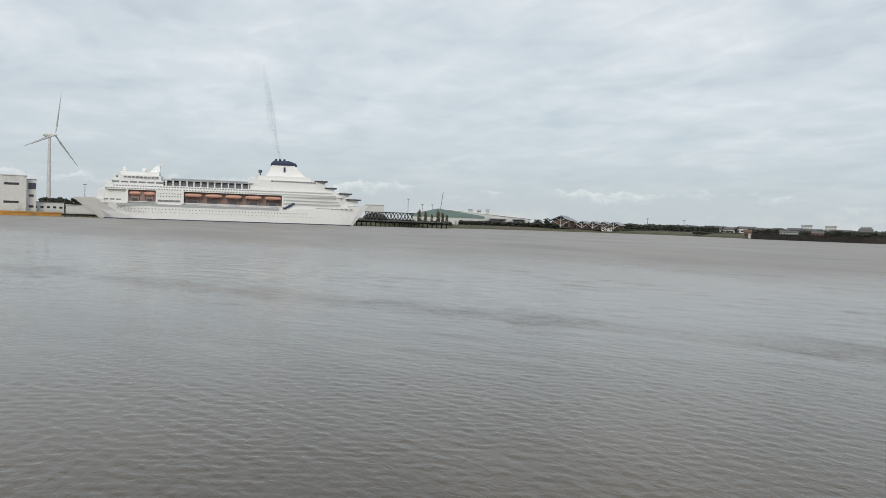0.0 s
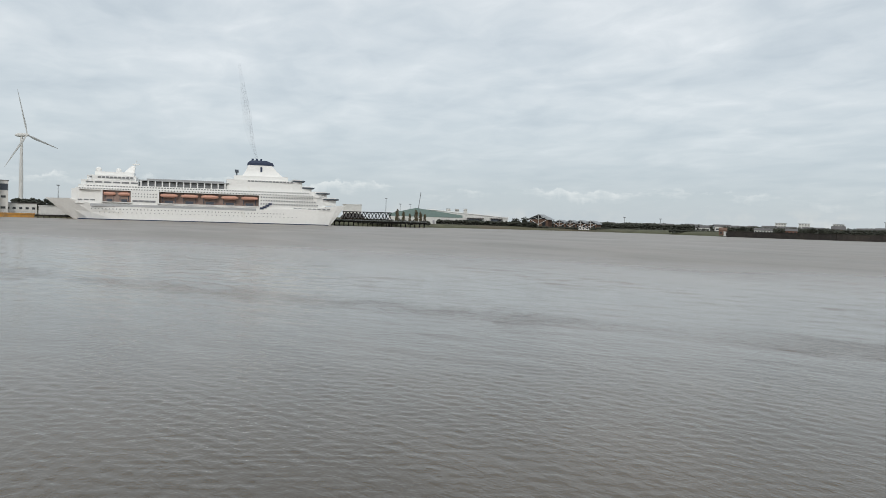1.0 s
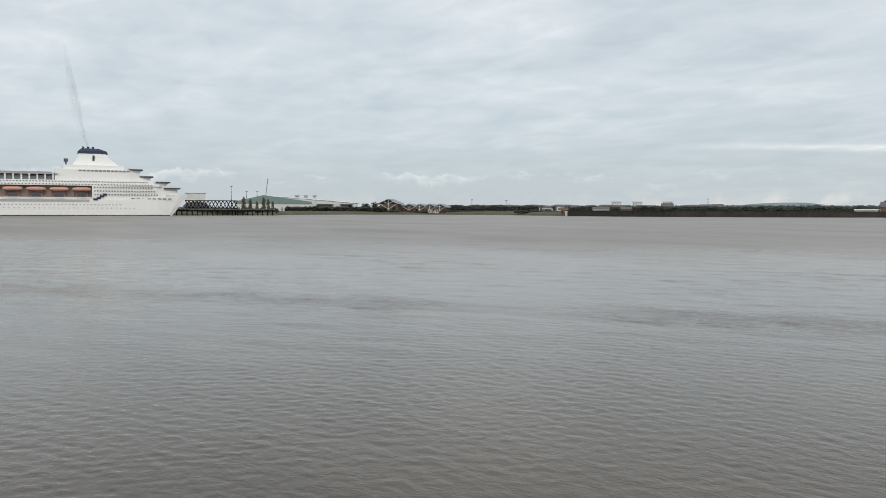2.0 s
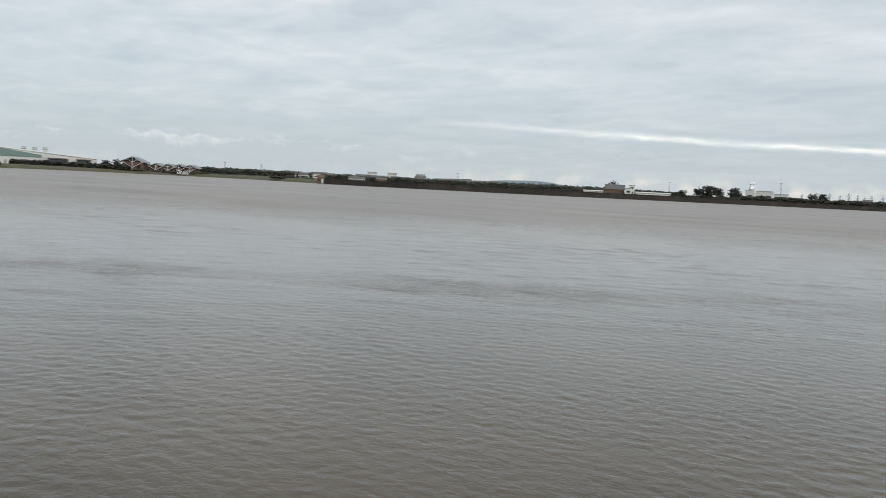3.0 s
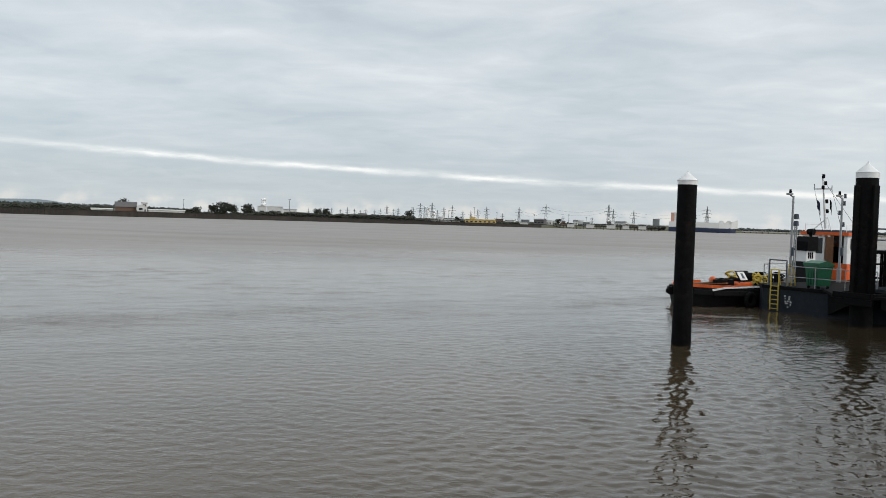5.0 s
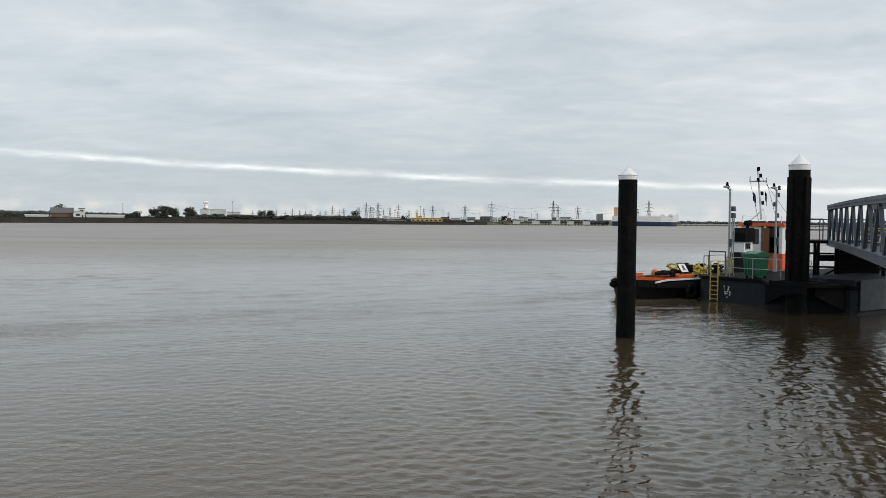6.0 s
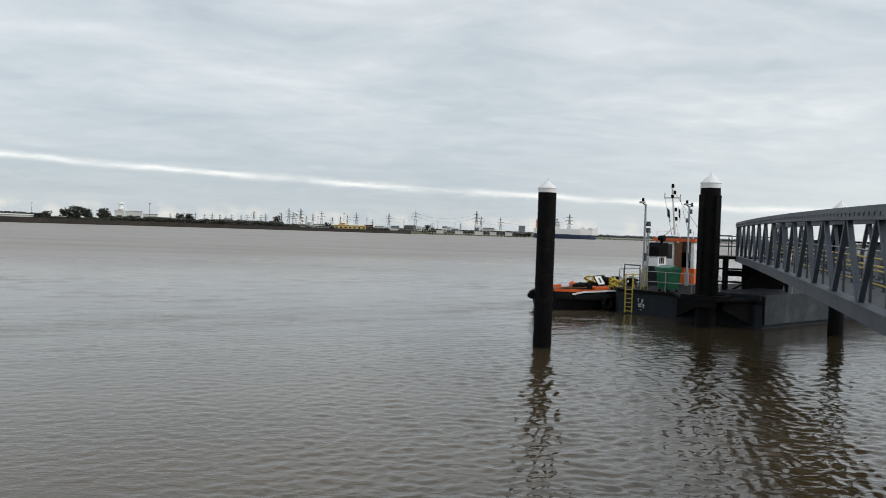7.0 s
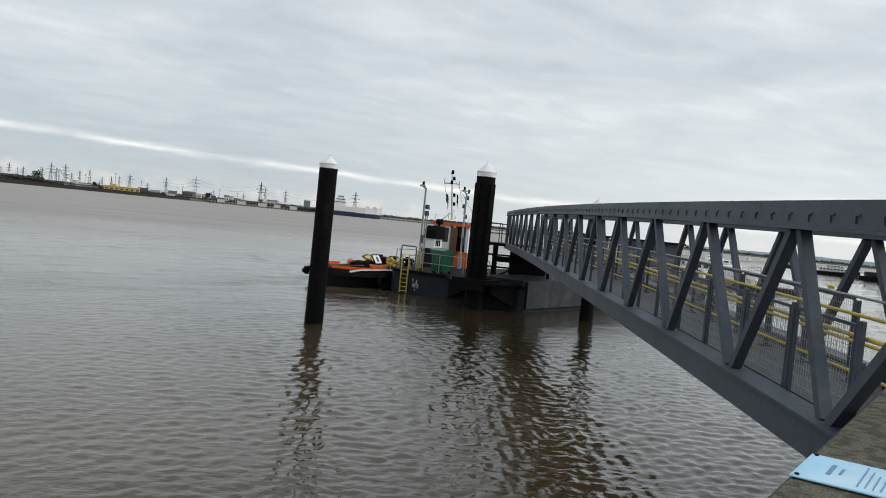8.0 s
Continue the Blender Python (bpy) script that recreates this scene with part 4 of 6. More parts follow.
    tube(bm, (10.05, 0, 8.0), (14.4, 0, 4.6), 0.012, n=5)
    part("rigging", bm, M_BLACK, t)
    return t


workboat()


def deck_gear():
    """Loose gear on the boat's working deck: hoses, a framed notice, a winch head, oil drum and crates."""
    t = empty("notice_board", BOAT @ pose(0.9, -1.2, 1.42, 0, 0, 12), "tilted white notice in a dark frame on the boat deck", "sign")
    bm = bmesh.new()
    m = pose(0, 0, 0.30, 58, 0, 0)
    box(bm, (0, 0, 0), (1.0, 0.70, 0.05), m, bevel=0.01)
    box(bm, (-0.3, 0, -0.25), (0.05, 0.05, 0.45))
    box(bm, (0.3, 0, -0.25), (0.05, 0.05, 0.45))
    part("frame", bm, M_BLACK, t)
    bm = bmesh.new()
    box(bm, (0, 0, 0.030), (0.86, 0.56, 0.01), m)
    part("notice", bm, M_WHITE, t)
    bm = bmesh.new()
    box(bm, (0.02, 0, 0.038), (0.26, 0.34, 0.006), m)
    part("symbol", bm, M_GREY, t)
    rnd = random.Random(4)
    for i, (x, y, r) in enumerate(((2.6, -1.3, 0.55), (3.6, -0.9, 0.5), (2.0, 0.3, 0.6), (4.3, -1.2, 0.45), (1.9, -1.5, 0.35))):
        t = empty("hose_coil", BOAT @ pose(x, y, 1.14), ("yellow" if i % 2 == 0 else "black") + " hose in a loose coil on the boat deck", "hose", "hoses on the boat deck")
        bm = bmesh.new()
        pts = []
        for k in range(44):
            a = k * 0.52
            rr = r * (0.7 + 0.25 * math.sin(k * 0.9 + i))
            pts.append((rr * math.cos(a), rr * math.sin(a) * 0.8, 0.08 + 0.012 * k + 0.10 * (1 + math.sin(k * 1.3 + i))))
        for a, b in zip(pts, pts[1:]):
            tube(bm, a, b, 0.045, n=6)
        part("coil", bm, M_YELLOW if i % 2 == 0 else M_RUBBER, t)
    t = empty("winch", BOAT @ pose(2.9, -0.3, 1.14), "black deck winch on the workboat", "winch")
    bm = bmesh.new()
    tube(bm, (0, -0.5, 0.45), (0, 0.5, 0.45), 0.26, n=14)
    for y in (-0.55, 0.55):
        box(bm, (0, y, 0.4), (0.7, 0.08, 0.8), bevel=0.02)
    part("drum", bm, M_BLACK, t)
    t = empty("mooring_post", BOAT @ pose(3.4, -1.75, 1.14), "stubby black mooring post on the workboat", "post")
    bm = bmesh.new()
    tube(bm, (0, 0, 0), (0, 0, 0.85), 0.17, n=12)
    part("post", bm, M_BLACK, t)
    for i in range(12):
        x, y = rnd.uniform(-1.6, 4.4), rnd.uniform(-1.3, 1.2)
        kind = rnd.choice((0, 0, 1, 2, 2))
        m, nm, cat = ((M_ORANGE, "orange float lying on the boat deck", "float"), (M_WOOD, "short wooden plank on the boat deck", "plank"), (M_BLACK, "dark equipment case on the boat deck", "case"))[kind]
        t = empty(("float", "plank", "equipment_case")[kind], BOAT @ pose(x, y, 1.14, 0, 0, rnd.uniform(0, 180)), nm, cat, "gear on the boat deck")
        bm = bmesh.new()
        if kind == 0:
            loft(bm, [[(xx, r * math.cos(a), r * math.sin(a) + 0.22) for a in (math.pi * j / 5 for j in range(10))] for xx, r in ((-0.45, 0.06), (-0.36, 0.17), (-0.1, 0.22), (0.15, 0.22), (0.36, 0.16), (0.45, 0.05))])
        elif kind == 1:
            box(bm, (0, 0, 0.10), (1.6, 0.22, 0.08), pose(0, 0, 0.06, 0, 6, 0), bevel=0.01)
        else:
            box(bm, (0, 0, 0.2), (0.7, 0.45, 0.4), bevel=0.03)
            box(bm, (0, 0, 0.42), (0.3, 0.06, 0.06))
        part("body", bm, m, t)


deck_gear()


# ---- notice on the river wall ----
def wall_sign():
    # origin at the corner over the river edge; x along the wall, y towards the promenade
    t = empty("information_panel", QUAY @ pose(0.26, -0.02, 3.305), "pale blue printed information panel fixed on the wall top", "sign")
    W, D = 0.60, 1.0
    bm = bmesh.new()
    box(bm, (W / 2, -D / 2, 0.008), (W, D, 0.012), bevel=0.004)
    part("plate", bm, M_BLUE, t, "pale blue glossy plate")
    bars = bmesh.new()
    box(bars, (0.30, -0.15, 0.016), (0.24, 0.022, 0.003))
    box(bars, (0.30, -0.20, 0.016), (0.14, 0.014, 0.003))
    for i in range(12):
        w = 0.46 - 0.07 * (i % 3)
        box(bars, (0.07 + w / 2, -0.30 - 0.035 * i, 0.016), (w, 0.006, 0.003))
    for i in range(6):
        box(bars, (0.20, -0.80 - 0.03 * i, 0.016), (0.26 - 0.05 * (i % 2), 0.008, 0.003))
    part("text_bar", bars, mat("print_blue", (0.16, 0.28, 0.42), 0.5, 0, 0.1, 8, 0.0), t, "rows of small blue print")
    bm = bmesh.new()
    box(bm, (0.48, -0.70, 0.017), (0.06, 0.05, 0.004))
    part("red_symbol", bm, mat("print_red", (0.55, 0.10, 0.10), 0.5, 0, 0.1, 8, 0.0), t, "small red symbol")
    bm = bmesh.new()
    box(bm, (0.36, -0.66, 0.017), (0.05, 0.09, 0.004))
    tube(bm, (0.33, -0.58, 0.014), (0.33, -0.58, 0.020), 0.03, n=10)
    part("emblem", bm, M_GREY, t, "dark round emblem")
    for x, y in ((0.03, -0.03), (W - 0.03, -0.03), (0.03, -D + 0.03), (W - 0.03, -D + 0.03)):
        bm = bmesh.new()
        tube(bm, (x, y, 0.010), (x, y, 0.022), 0.012, n=10)
        part("bolt", bm, M_BLACK, t)


wall_sign()


# ---- moored craft down river, seen through the gangway ----
def launch(m, L, label, hullm, housem, cabin):
    t = empty("motor_boat", m, label, "boat", "moored boats down river")
    bm = bmesh.new()
    k = L / 12
    loft(bm, [hull_ring(x * k, b * k, -0.4, s * k) for x, b, s in ((-6, 2.8, 1.1), (-4, 3.5, 1.05), (1, 3.7, 1.2), (4.2, 2.4, 1.6), (6, 0.2, 1.9))])
    part("hull", bm, hullm, t)
    bm = bmesh.new()
    for a, b, w, z0, z1 in cabin:
        box(bm, ((a + b) / 2 * k, 0, (z0 + z1) / 2 * k), ((b - a) * k, w * k, (z1 - z0) * k), bevel=0.12 * k)
    part("cabin", bm, housem, t)
    for a, b, w, z0, z1 in cabin:
        n = max(2, int((b - a) / 0.9))
        for i in range(n):
            x = a + (b - a) * (i + 0.5) / n
            for s in (-1, 1):
                bm = bmesh.new()
                box(bm, (x * k, s * (w / 2) * k, (z0 * 0.35 + z1 * 0.65) * k), (0.6 * k, 0.04, 0.32 * (z1 - z0) * k))
                part("window", bm, M_GLASS, t)
    bm = bmesh.new()
    tube(bm, (0.5 * k, 0, cabin[0][4] * k), (0.3 * k, 0, (cabin[0][4] + 2.6) * k), 0.06 * k)
    tube(bm, (0.4 * k, -0.6 * k, (cabin[0][4] + 1.7) * k), (0.4 * k, 0.6 * k, (cabin[0][4] + 1.7) * k), 0.04 * k)
    part("mast", bm, M_GALV, t)
    bm = bmesh.new()
    rail_run(bm, bm, [(3.6 * k, -1.3 * k, 1.5 * k), (5.6 * k, -0.2 * k, 1.8 * k), (5.6 * k, 0.2 * k, 1.8 * k), (3.6 * k, 1.3 * k, 1.5 * k)], 0.8 * k, 0.02 * k)
    part("bow_rail", bm, M_GALV, t)
    return t


launch(facing(39.2, 165, 0, 8), 11, "white passenger launch moored down river", M_WHITE, M_WHITE, ((-4, 2.2, 2.6, 1.1, 2.3), (-1.2, 1.8, 2.0, 2.3, 3.2)))
launch(facing(35.9, 150, 0, -20), 12, "white motor cruiser with a blue stripe moored down river", M_WHITE, M_WHITE, ((-3, 2.0, 2.6, 1.1, 2.4),))
launch(facing(36.9, 108, 0, 150), 10, "brown hulled launch with a white cabin", M_BRICK, M_WHITE, ((-2.5, 1.5, 2.4, 1.1, 2.5),))
launch(facing(45.6, 330, 0, 5), 15, "dark ferry with a long glazed white deckhouse", M_HULL, M_SHED, ((-5, 3.4, 3.0, 1.1, 2.2), (-3, 1.5, 2.4, 2.2, 3.0)))
launch(facing(48.3, 300, 0, 12), 16, "black river tug with tall wheelhouse", M_HULL, M_PONTOON, ((-1.5, 1.6, 2.2, 1.2, 3.6), (-4.6, -2.0, 2.2, 1.1, 2.2)))
launch(facing(42.3, 430, 0, 0), 15, "grey river barge moored down river", M_PONTOON, M_GREY, ((-5, -3, 2.6, 1.0, 2.6),))
launch(facing(38.0, 420, 0, 15), 11, "pale motor boat far down river", M_WHITE, M_WHITE, ((-3, 2.5, 2.6, 1.1, 2.4),))

launch(facing(38.5, 124, 0, 14), 13, "white cabin cruiser moored beside a raft down river", M_WHITE, M_WHITE, ((-4.2, 2.4, 2.7, 1.1, 2.4), (-1.6, 1.2, 2.2, 2.4, 3.1)))
for az, d, turn in ((36.4, 520, 20), (40.2, 560, -30), (41.0, 640, 15), (43.6, 600, 40), (44.6, 700, -10), (46.8, 620, 25)):
    launch(facing(az, d, 0, turn), 10, "small pale boat on a distant mooring", M_WHITE, M_WHITE, ((-3, 2.0, 2.4, 1.1, 2.3),))


def raft():
    t = empty("work_raft", facing(40.6, 112, 0, 20), "sand-coloured timber work raft moored down river", "raft")
    bm = bmesh.new()
    box(bm, (0, 0, 0.2), (10, 5, 0.8), bevel=0.05)
    part("float", bm, M_PONTOON, t)
    for i in range(12):
        bm = bmesh.new()
        box(bm, (-4.6 + 0.836 * i, 0, 0.64), (0.80, 4.9, 0.07), bevel=0.01)
        part("deck_plank", bm, M_SAND, t)


M_SAND = mat("bleached_timber", (0.42, 0.33, 0.22), 0.85, 0, 0.2, 5, 0.2, (0.30, 0.24, 0.17), (0.52, 0.7), 1.0)
raft()


def buoy(az, d):
    t = empty("mooring_buoy", facing(az, d), "yellow mooring buoy floating on the river", "buoy", "mooring buoys")
    bm = bmesh.new()
    rings = [[(r * math.cos(a), r * math.sin(a), z) for a in (2 * math.pi * j / 16 for j in range(16))] for z, r in ((-0.3, 0.4), (0.05, 0.6), (0.35, 0.6), (0.5, 0.4), (0.58, 0.1))]
    loft(bm, rings)
    part("float", bm, M_YELLOW, t)
    bm = bmesh.new()
    tube(bm, (0, 0, 0.55), (0, 0, 0.9), 0.06)
    part("ring_post", bm, M_BLACK, t)


for az, d in ((45.4, 165), (43.4, 215), (45.9, 230)):
    buoy(az, d)


def floating_stage():
    t = empty("floating_stage", facing(33.0, 135, 0, 25), "low dark floating landing stage with sheds down river", "pontoon")
    bm = bmesh.new()
    box(bm, (0, 0, 0.4), (34, 7, 1.6), bevel=0.1)
    part("hull", bm, M_PONTOON, t)
    for x in (-9, 3):
        bm = bmesh.new()
        box(bm, (x, 0, 3.0), (7, 4, 3.6), bevel=0.05)
        part("shed", bm, M_GREY, t)
        bm = bmesh.new()
        box(bm, (x, 0, 4.95), (9.0, 5.2, 0.30))
        part("shed_roof", bm, M_BLACK, t)
    bp = bmesh.new()
    rail_run(bp, bp, [(-16.5, -3.3, 1.2), (16.5, -3.3, 1.2)], 1.1, 0.035)
    part("guard_rail", bp, M_GALV, t)


floating_stage()


# ---- cruise ship ----
def oval(x0, x1, w, z, n=6, nose=0.0):
    """A deck outline: square at one end, drawn to a nose at the other."""
    return [(x0, -w), (x1, -w), (x1, w), (x0, w)] if not nose else [(x0, -w), (x1 - nose, -w), (x1, -w * 0.3), (x1, w * 0.3), (x1 - nose, w), (x0, w)]


def cruise_ship():
    t = empty("cruise_ship", facing(-81.5, 705), "large white cruise ship with navy funnel moored at quay", "ship")
    B = 15.0
    # hull: stations from bow (negative x) to stern
    st = ((-126, 0.5, 16.2, -104), (-118, 4.5, 16.2, -103), (-108, 9.0, 16.4, -100), (-92, 13.2, 13.0, -90), (-70, 15, 12.6, -70), (0, 15, 12.6, 0), (60, 15, 12.8, 60), (88, 14.0, 14.5, 86), (104, 12.0, 17.0, 96), (111, 10.5, 17.6, 97.5))
    bm = bmesh.new()
    rings = []
    for x, b, sheer, xw in st:
        bw = b * (0.25 if x < -100 else 0.75 if x < -85 else 0.98)
        rings.append([(x, -b, sheer), (x * 0.5 + xw * 0.5, -(b + bw) / 2, sheer * 0.45), (xw, -bw, -1), (xw, bw, -1), (x * 0.5 + xw * 0.5, (b + bw) / 2, sheer * 0.45), (x, b, sheer)])
    loft(bm, rings)
    part("hull", bm, M_SHIP, t, "white hull with weathered waterline")
    # the thin shadow along the waterline is drawn as a navy band
    bm = bmesh.new()
    prism(bm, [(-100.6, -B * 0.80), (-88, -B - 0.14), (96, -B * 0.99), (96, B * 0.99), (-88, B + 0.14), (-100.6, B * 0.8)], -0.6, 0.7)
    part("boot_topping", bm, M_NAVY, t, "navy band painting in the shadow at the waterline")
    bm = bmesh.new()
    box(bm, (-27.5, -B - 0.06, 11.6), (127, 0.2, 1.9))
    part("grey_band", bm, M_BAND, t, "grey promenade band")
    # superstructure in tiers: x0, x1, half width, z0, z1
    def tier(nm, pts, z0, z1, label="", m=M_SHIP):
        bm = bmesh.new()
        prism(bm, pts, z0, z1)
        return part(nm, bm, m, t, label)
    tier("main_superstructure", [(-106, -7), (-100, -12), (-60.7, -12), (-60.7, -14.6), (-41, -14.6), (-41, -9), (39, -9), (39, -14.6), (86, -13), (94, -9), (94, 9), (86, 13), (-100, 12), (-106, 7)], 12.4, 24.0)
    tier("boat_deck", [(-103, -8), (-98, -14.7), (88, -14.2), (92, -9), (92, 9), (88, 14.2), (-98, 14.7), (-103, 8)], 23.4, 25.2)
    tier("upper_deck", [(-101, -7), (-96, -14), (84, -13.5), (88, -8), (88, 8), (84, 13.5), (-96, 14), (-101, 7)], 25.2, 27.6)
    tier("bridge_deck", [(-99, -7), (-93, -13.5), (-56, -13.5), (-56, 13.5), (-93, 13.5), (-99, 7)], 27.6, 31.4)
    tier("bridge", [(-95, -6), (-90, -13.5), (-58, -11), (-58, 11), (-90, 13.5), (-95, 6)], 31.4, 35.2)
    tier("bridge_roof", [(-89, -8), (-60, -8), (-60, 8), (-89, 8)], 35.2, 38.2)
    tier("lido_block", [(12, -12), (66, -11.5), (66, 11.5), (12, 12)], 27.6, 36.2)
    tier("lido_upper", [(18, -10), (62, -9), (62, 9), (18, 10)], 36.2, 39.6)
    tier("aft_tier", [(66, -11), (74, -8), (74, 8), (66, 11)], 27.6, 38.0)
    tier("aft_tier", [(74, -11), (82, -8), (82, 8), (74, 11)], 24, 32.4)
    tier("aft_tier", [(82, -11), (95, -8), (95, 8), (82, 11)], 20, 28.4)
    tier("aft_tier", [(92, -10), (103, -7), (103, 7), (92, 10)], 17, 23.8)
    # solid grey bars paint in the shade of the aft deck gaps
    for x0, x1, z in ((66, 76, 36.6), (74, 84, 31.2), (82, 97, 27.0), (92, 105, 22.2)):
        bm = bmesh.new()
        box(bm, ((x0 + x1) / 2, 0, z), (x1 - x0, 22.5, 1.1))
        part("deck_opening", bm, M_GREY, t)
    # recessed boat bays with lifeboats; the back wall's colour includes the recess's shade
    for x0, x1 in ((-82.8, -60.9), (-40.6, 38.6)):
        bm = bmesh.new()
        y = -12.02 if x0 < -50 else -9.02
        box(bm, ((x0 + x1) / 2, y - 0.05, 18.7), (x1 - x0, 0.2, 9.2))
        part("boat_bay", bm, M_SHADE, t, "shaded promenade behind the lifeboats")
        bm = bmesh.new()
        for x in (x0 - 0.2, x1 + 0.2):
            box(bm, (x, -13.2, 18.8), (1.4, 3.4, 10.6))
        box(bm, ((x0 + x1) / 2, -13.6, 14.1), (x1 - x0 + 2, 2.6, 0.5))
        part("bay_frame", bm, M_SHIP, t)
        n = 2 if x0 < -50 else 5
        for i in range(n):
            x = x0 + (x1 - x0) * (i + 0.5) / n
            L = (x1 - x0) / n * (0.42 if n == 2 else 0.44)
            bm = bmesh.new()
            loft(bm, [[(x + k * L, -12.9 + r * 1.6 * math.cos(a), 20.7 + r * 1.5 * math.sin(a)) for a in (2 * math.pi * j / 10 for j in range(10))] for k, r in ((-1, 0.15), (-0.85, 0.75), (-0.5, 1.0), (0.5, 1.0), (0.85, 0.75), (1, 0.15))])
            part("lifeboat", bm, M_LIFEBOAT, t, "orange covered lifeboat")
            bm = bmesh.new()
            for k in (-0.7, 0.7):
                box(bm, (x + k * L, -11.8, 19.2), (0.5, 1.2, 8.0))
            box(bm, (x, -13.4, 15.6), (L * 0.9, 0.25, 2.0))
            part("davit", bm, M_GREY, t)
    # window rows; each row is one strip of small panes
    def row(x0, x1, z, y, step, w, h, nm="window_band"):
        bm = bmesh.new()
        x = x0
        while x < x1:
            box(bm, (x, y, z), (w, 0.25, h))
            x += step
        tagged(part(nm, bm, M_SHIPWIN, t), kind="stuff")
    row(40, 84, 22.2, -14.62, 2.1, 1.1, 1.0)
    row(40, 86, 19.4, -14.62, 2.1, 1.1, 1.0)
    row(40, 88, 16.6, -14.62, 2.1, 1.1, 1.1)
    row(-99, -42, 24.4, -14.75, 2.0, 0.9, 0.7)
    row(-40, 84, 24.4, -14.72, 2.3, 1.0, 0.7)
    row(-93, 80, 26.5, -14.0, 2.2, 1.2, 0.7)
    row(-60, -42, 21.2, -14.62, 2.2, 0.9, 0.8)
    row(-60, -42, 19.0, -14.62, 2.2, 0.9, 0.8)
    row(-90, 60, 8.6, -15.05, 2.6, 0.7, 0.7)
    row(-84, 70, 6.0, -15.02, 3.4, 0.6, 0.6)
    row(-91, -60, 33.6, -13.1, 3.0, 2.3, 1.3, "bridge_window")
    row(-92, -57, 29.6, -13.5, 6.6, 5.4, 1.2, "lounge_window")
    row(-99, -86, 15.4, -12.05, 4.6, 3.4, 1.0, "lounge_window")
    row(-58, -44, 15.4, -14.65, 4.4, 4.1, 1.5, "lounge_window")
    row(30, 66, 35.2, -11.9, 2.9, 2.2, 1.1, "lounge_window")
    row(68, 100, 13.6, -14.2, 4.0, 2.6, 0.9, "mooring_port")
    # open sun deck with its canopy on pillars
    for i in range(13):
        bm = bmesh.new()
        box(bm, (-54 + 5.4 * i, -13.2, 29.7), (1.0, 0.9, 4.4))
        part("canopy_pillar", bm, M_SHIP, t)
    bm = bmesh.new()
    box(bm, (-21, 0, 29.4), (66, 20, 3.4))
    part("sun_deck_recess", bm, M_SHIPWIN, t)
    bm = bmesh.new()
    box(bm, (-21, 0, 32.3), (70, 26.5, 0.9))
    box(bm, (-20, 0, 33.3), (60, 22, 1.1))
    part("sun_deck_screen", bm, M_GALV, t, "grey glazed screens of the sun deck")
    # domes, masts and funnel
    for x, r in ((-87, 2.4), (-72, 2.2)):
        bm = bmesh.new()
        bmesh.ops.create_uvsphere(bm, u_segments=16, v_segments=10, radius=r, matrix=Matrix.Translation((x, 0, 38.2 + r * 0.7)))
        tube(bm, (x, 0, 36), (x, 0, 38.8), r * 0.6, n=12)
        part("radar_dome", bm, M_SHIP, t)
    bm = bmesh.new()
    loft(bm, [[(-68, -3, 38), (-60, -3, 38), (-60, 3, 38), (-68, 3, 38)], [(-62.5, -1, 44), (-59.5, -1, 44), (-59.5, 1, 44), (-62.5, 1, 44)]])
    box(bm, (-59, 0, 45.2), (5.5, 1.0, 1.0), pose(0, 0, 0))
    tube(bm, (-60, 0, 44), (-58.6, 0, 48.5), 0.35, 0.2)
    part("radar_mast", bm, M_SHIP, t)
    bm = bmesh.new()
    loft(bm, [[(x0, -w, z), (x1, -w, z), (x1 + 0.5, 0, z), (x1, w, z), (x0, w, z)] for z, x0, x1, w in ((39.4, 24.5, 58.5, 6), (44, 27.5, 53.0, 5), (49.0, 29.5, 48.6, 4.2))])
    part("funnel", bm, M_SHIP, t, "white funnel casing")
    bm = bmesh.new()
    loft(bm, [[(x0, -w, z), (x1, -w, z), (x1 + 0.5, 0, z), (x1, w, z), (x0, w, z)] for z, x0, x1, w in ((49.0, 28.6, 50.5, 4.6), (51.0, 29.0, 49.5, 4.6), (53.0, 31.5, 44.0, 3.6))])
    for x in (33, 36.5, 40):
        tube(bm, (x, 0, 52.5), (x, 0, 54.6), 0.9, n=10)
    part("funnel_cap", bm, M_NAVY, t, "dark navy funnel cap")
    bm = bmesh.new()
    box(bm, (40, -5.2, 45.4), (1.6, 0.5, 4.2))
    part("funnel_emblem", bm, M_NAVY, t)
    bm = bmesh.new()
    tube(bm, (20.3, 0, 39), (20.3, 0, 43), 0.6)
    box(bm, (20.3, 0, 43.6), (3.0, 2, 2.4))
    part("satellite_mount", bm, M_GREY, t)
    bm = bmesh.new()
    for k, (x, z) in enumerate(((40.5, 12.8), (42.8, 13.8), (45.0, 15.2), (47.2, 16.6))):
        box(bm, (x, -15.1, z), (3.2, 0.25, 1.7))
    part("hull_emblem", bm, M_NAVY, t, "dark swooping emblem on the hull")
    return t


cruise_ship()


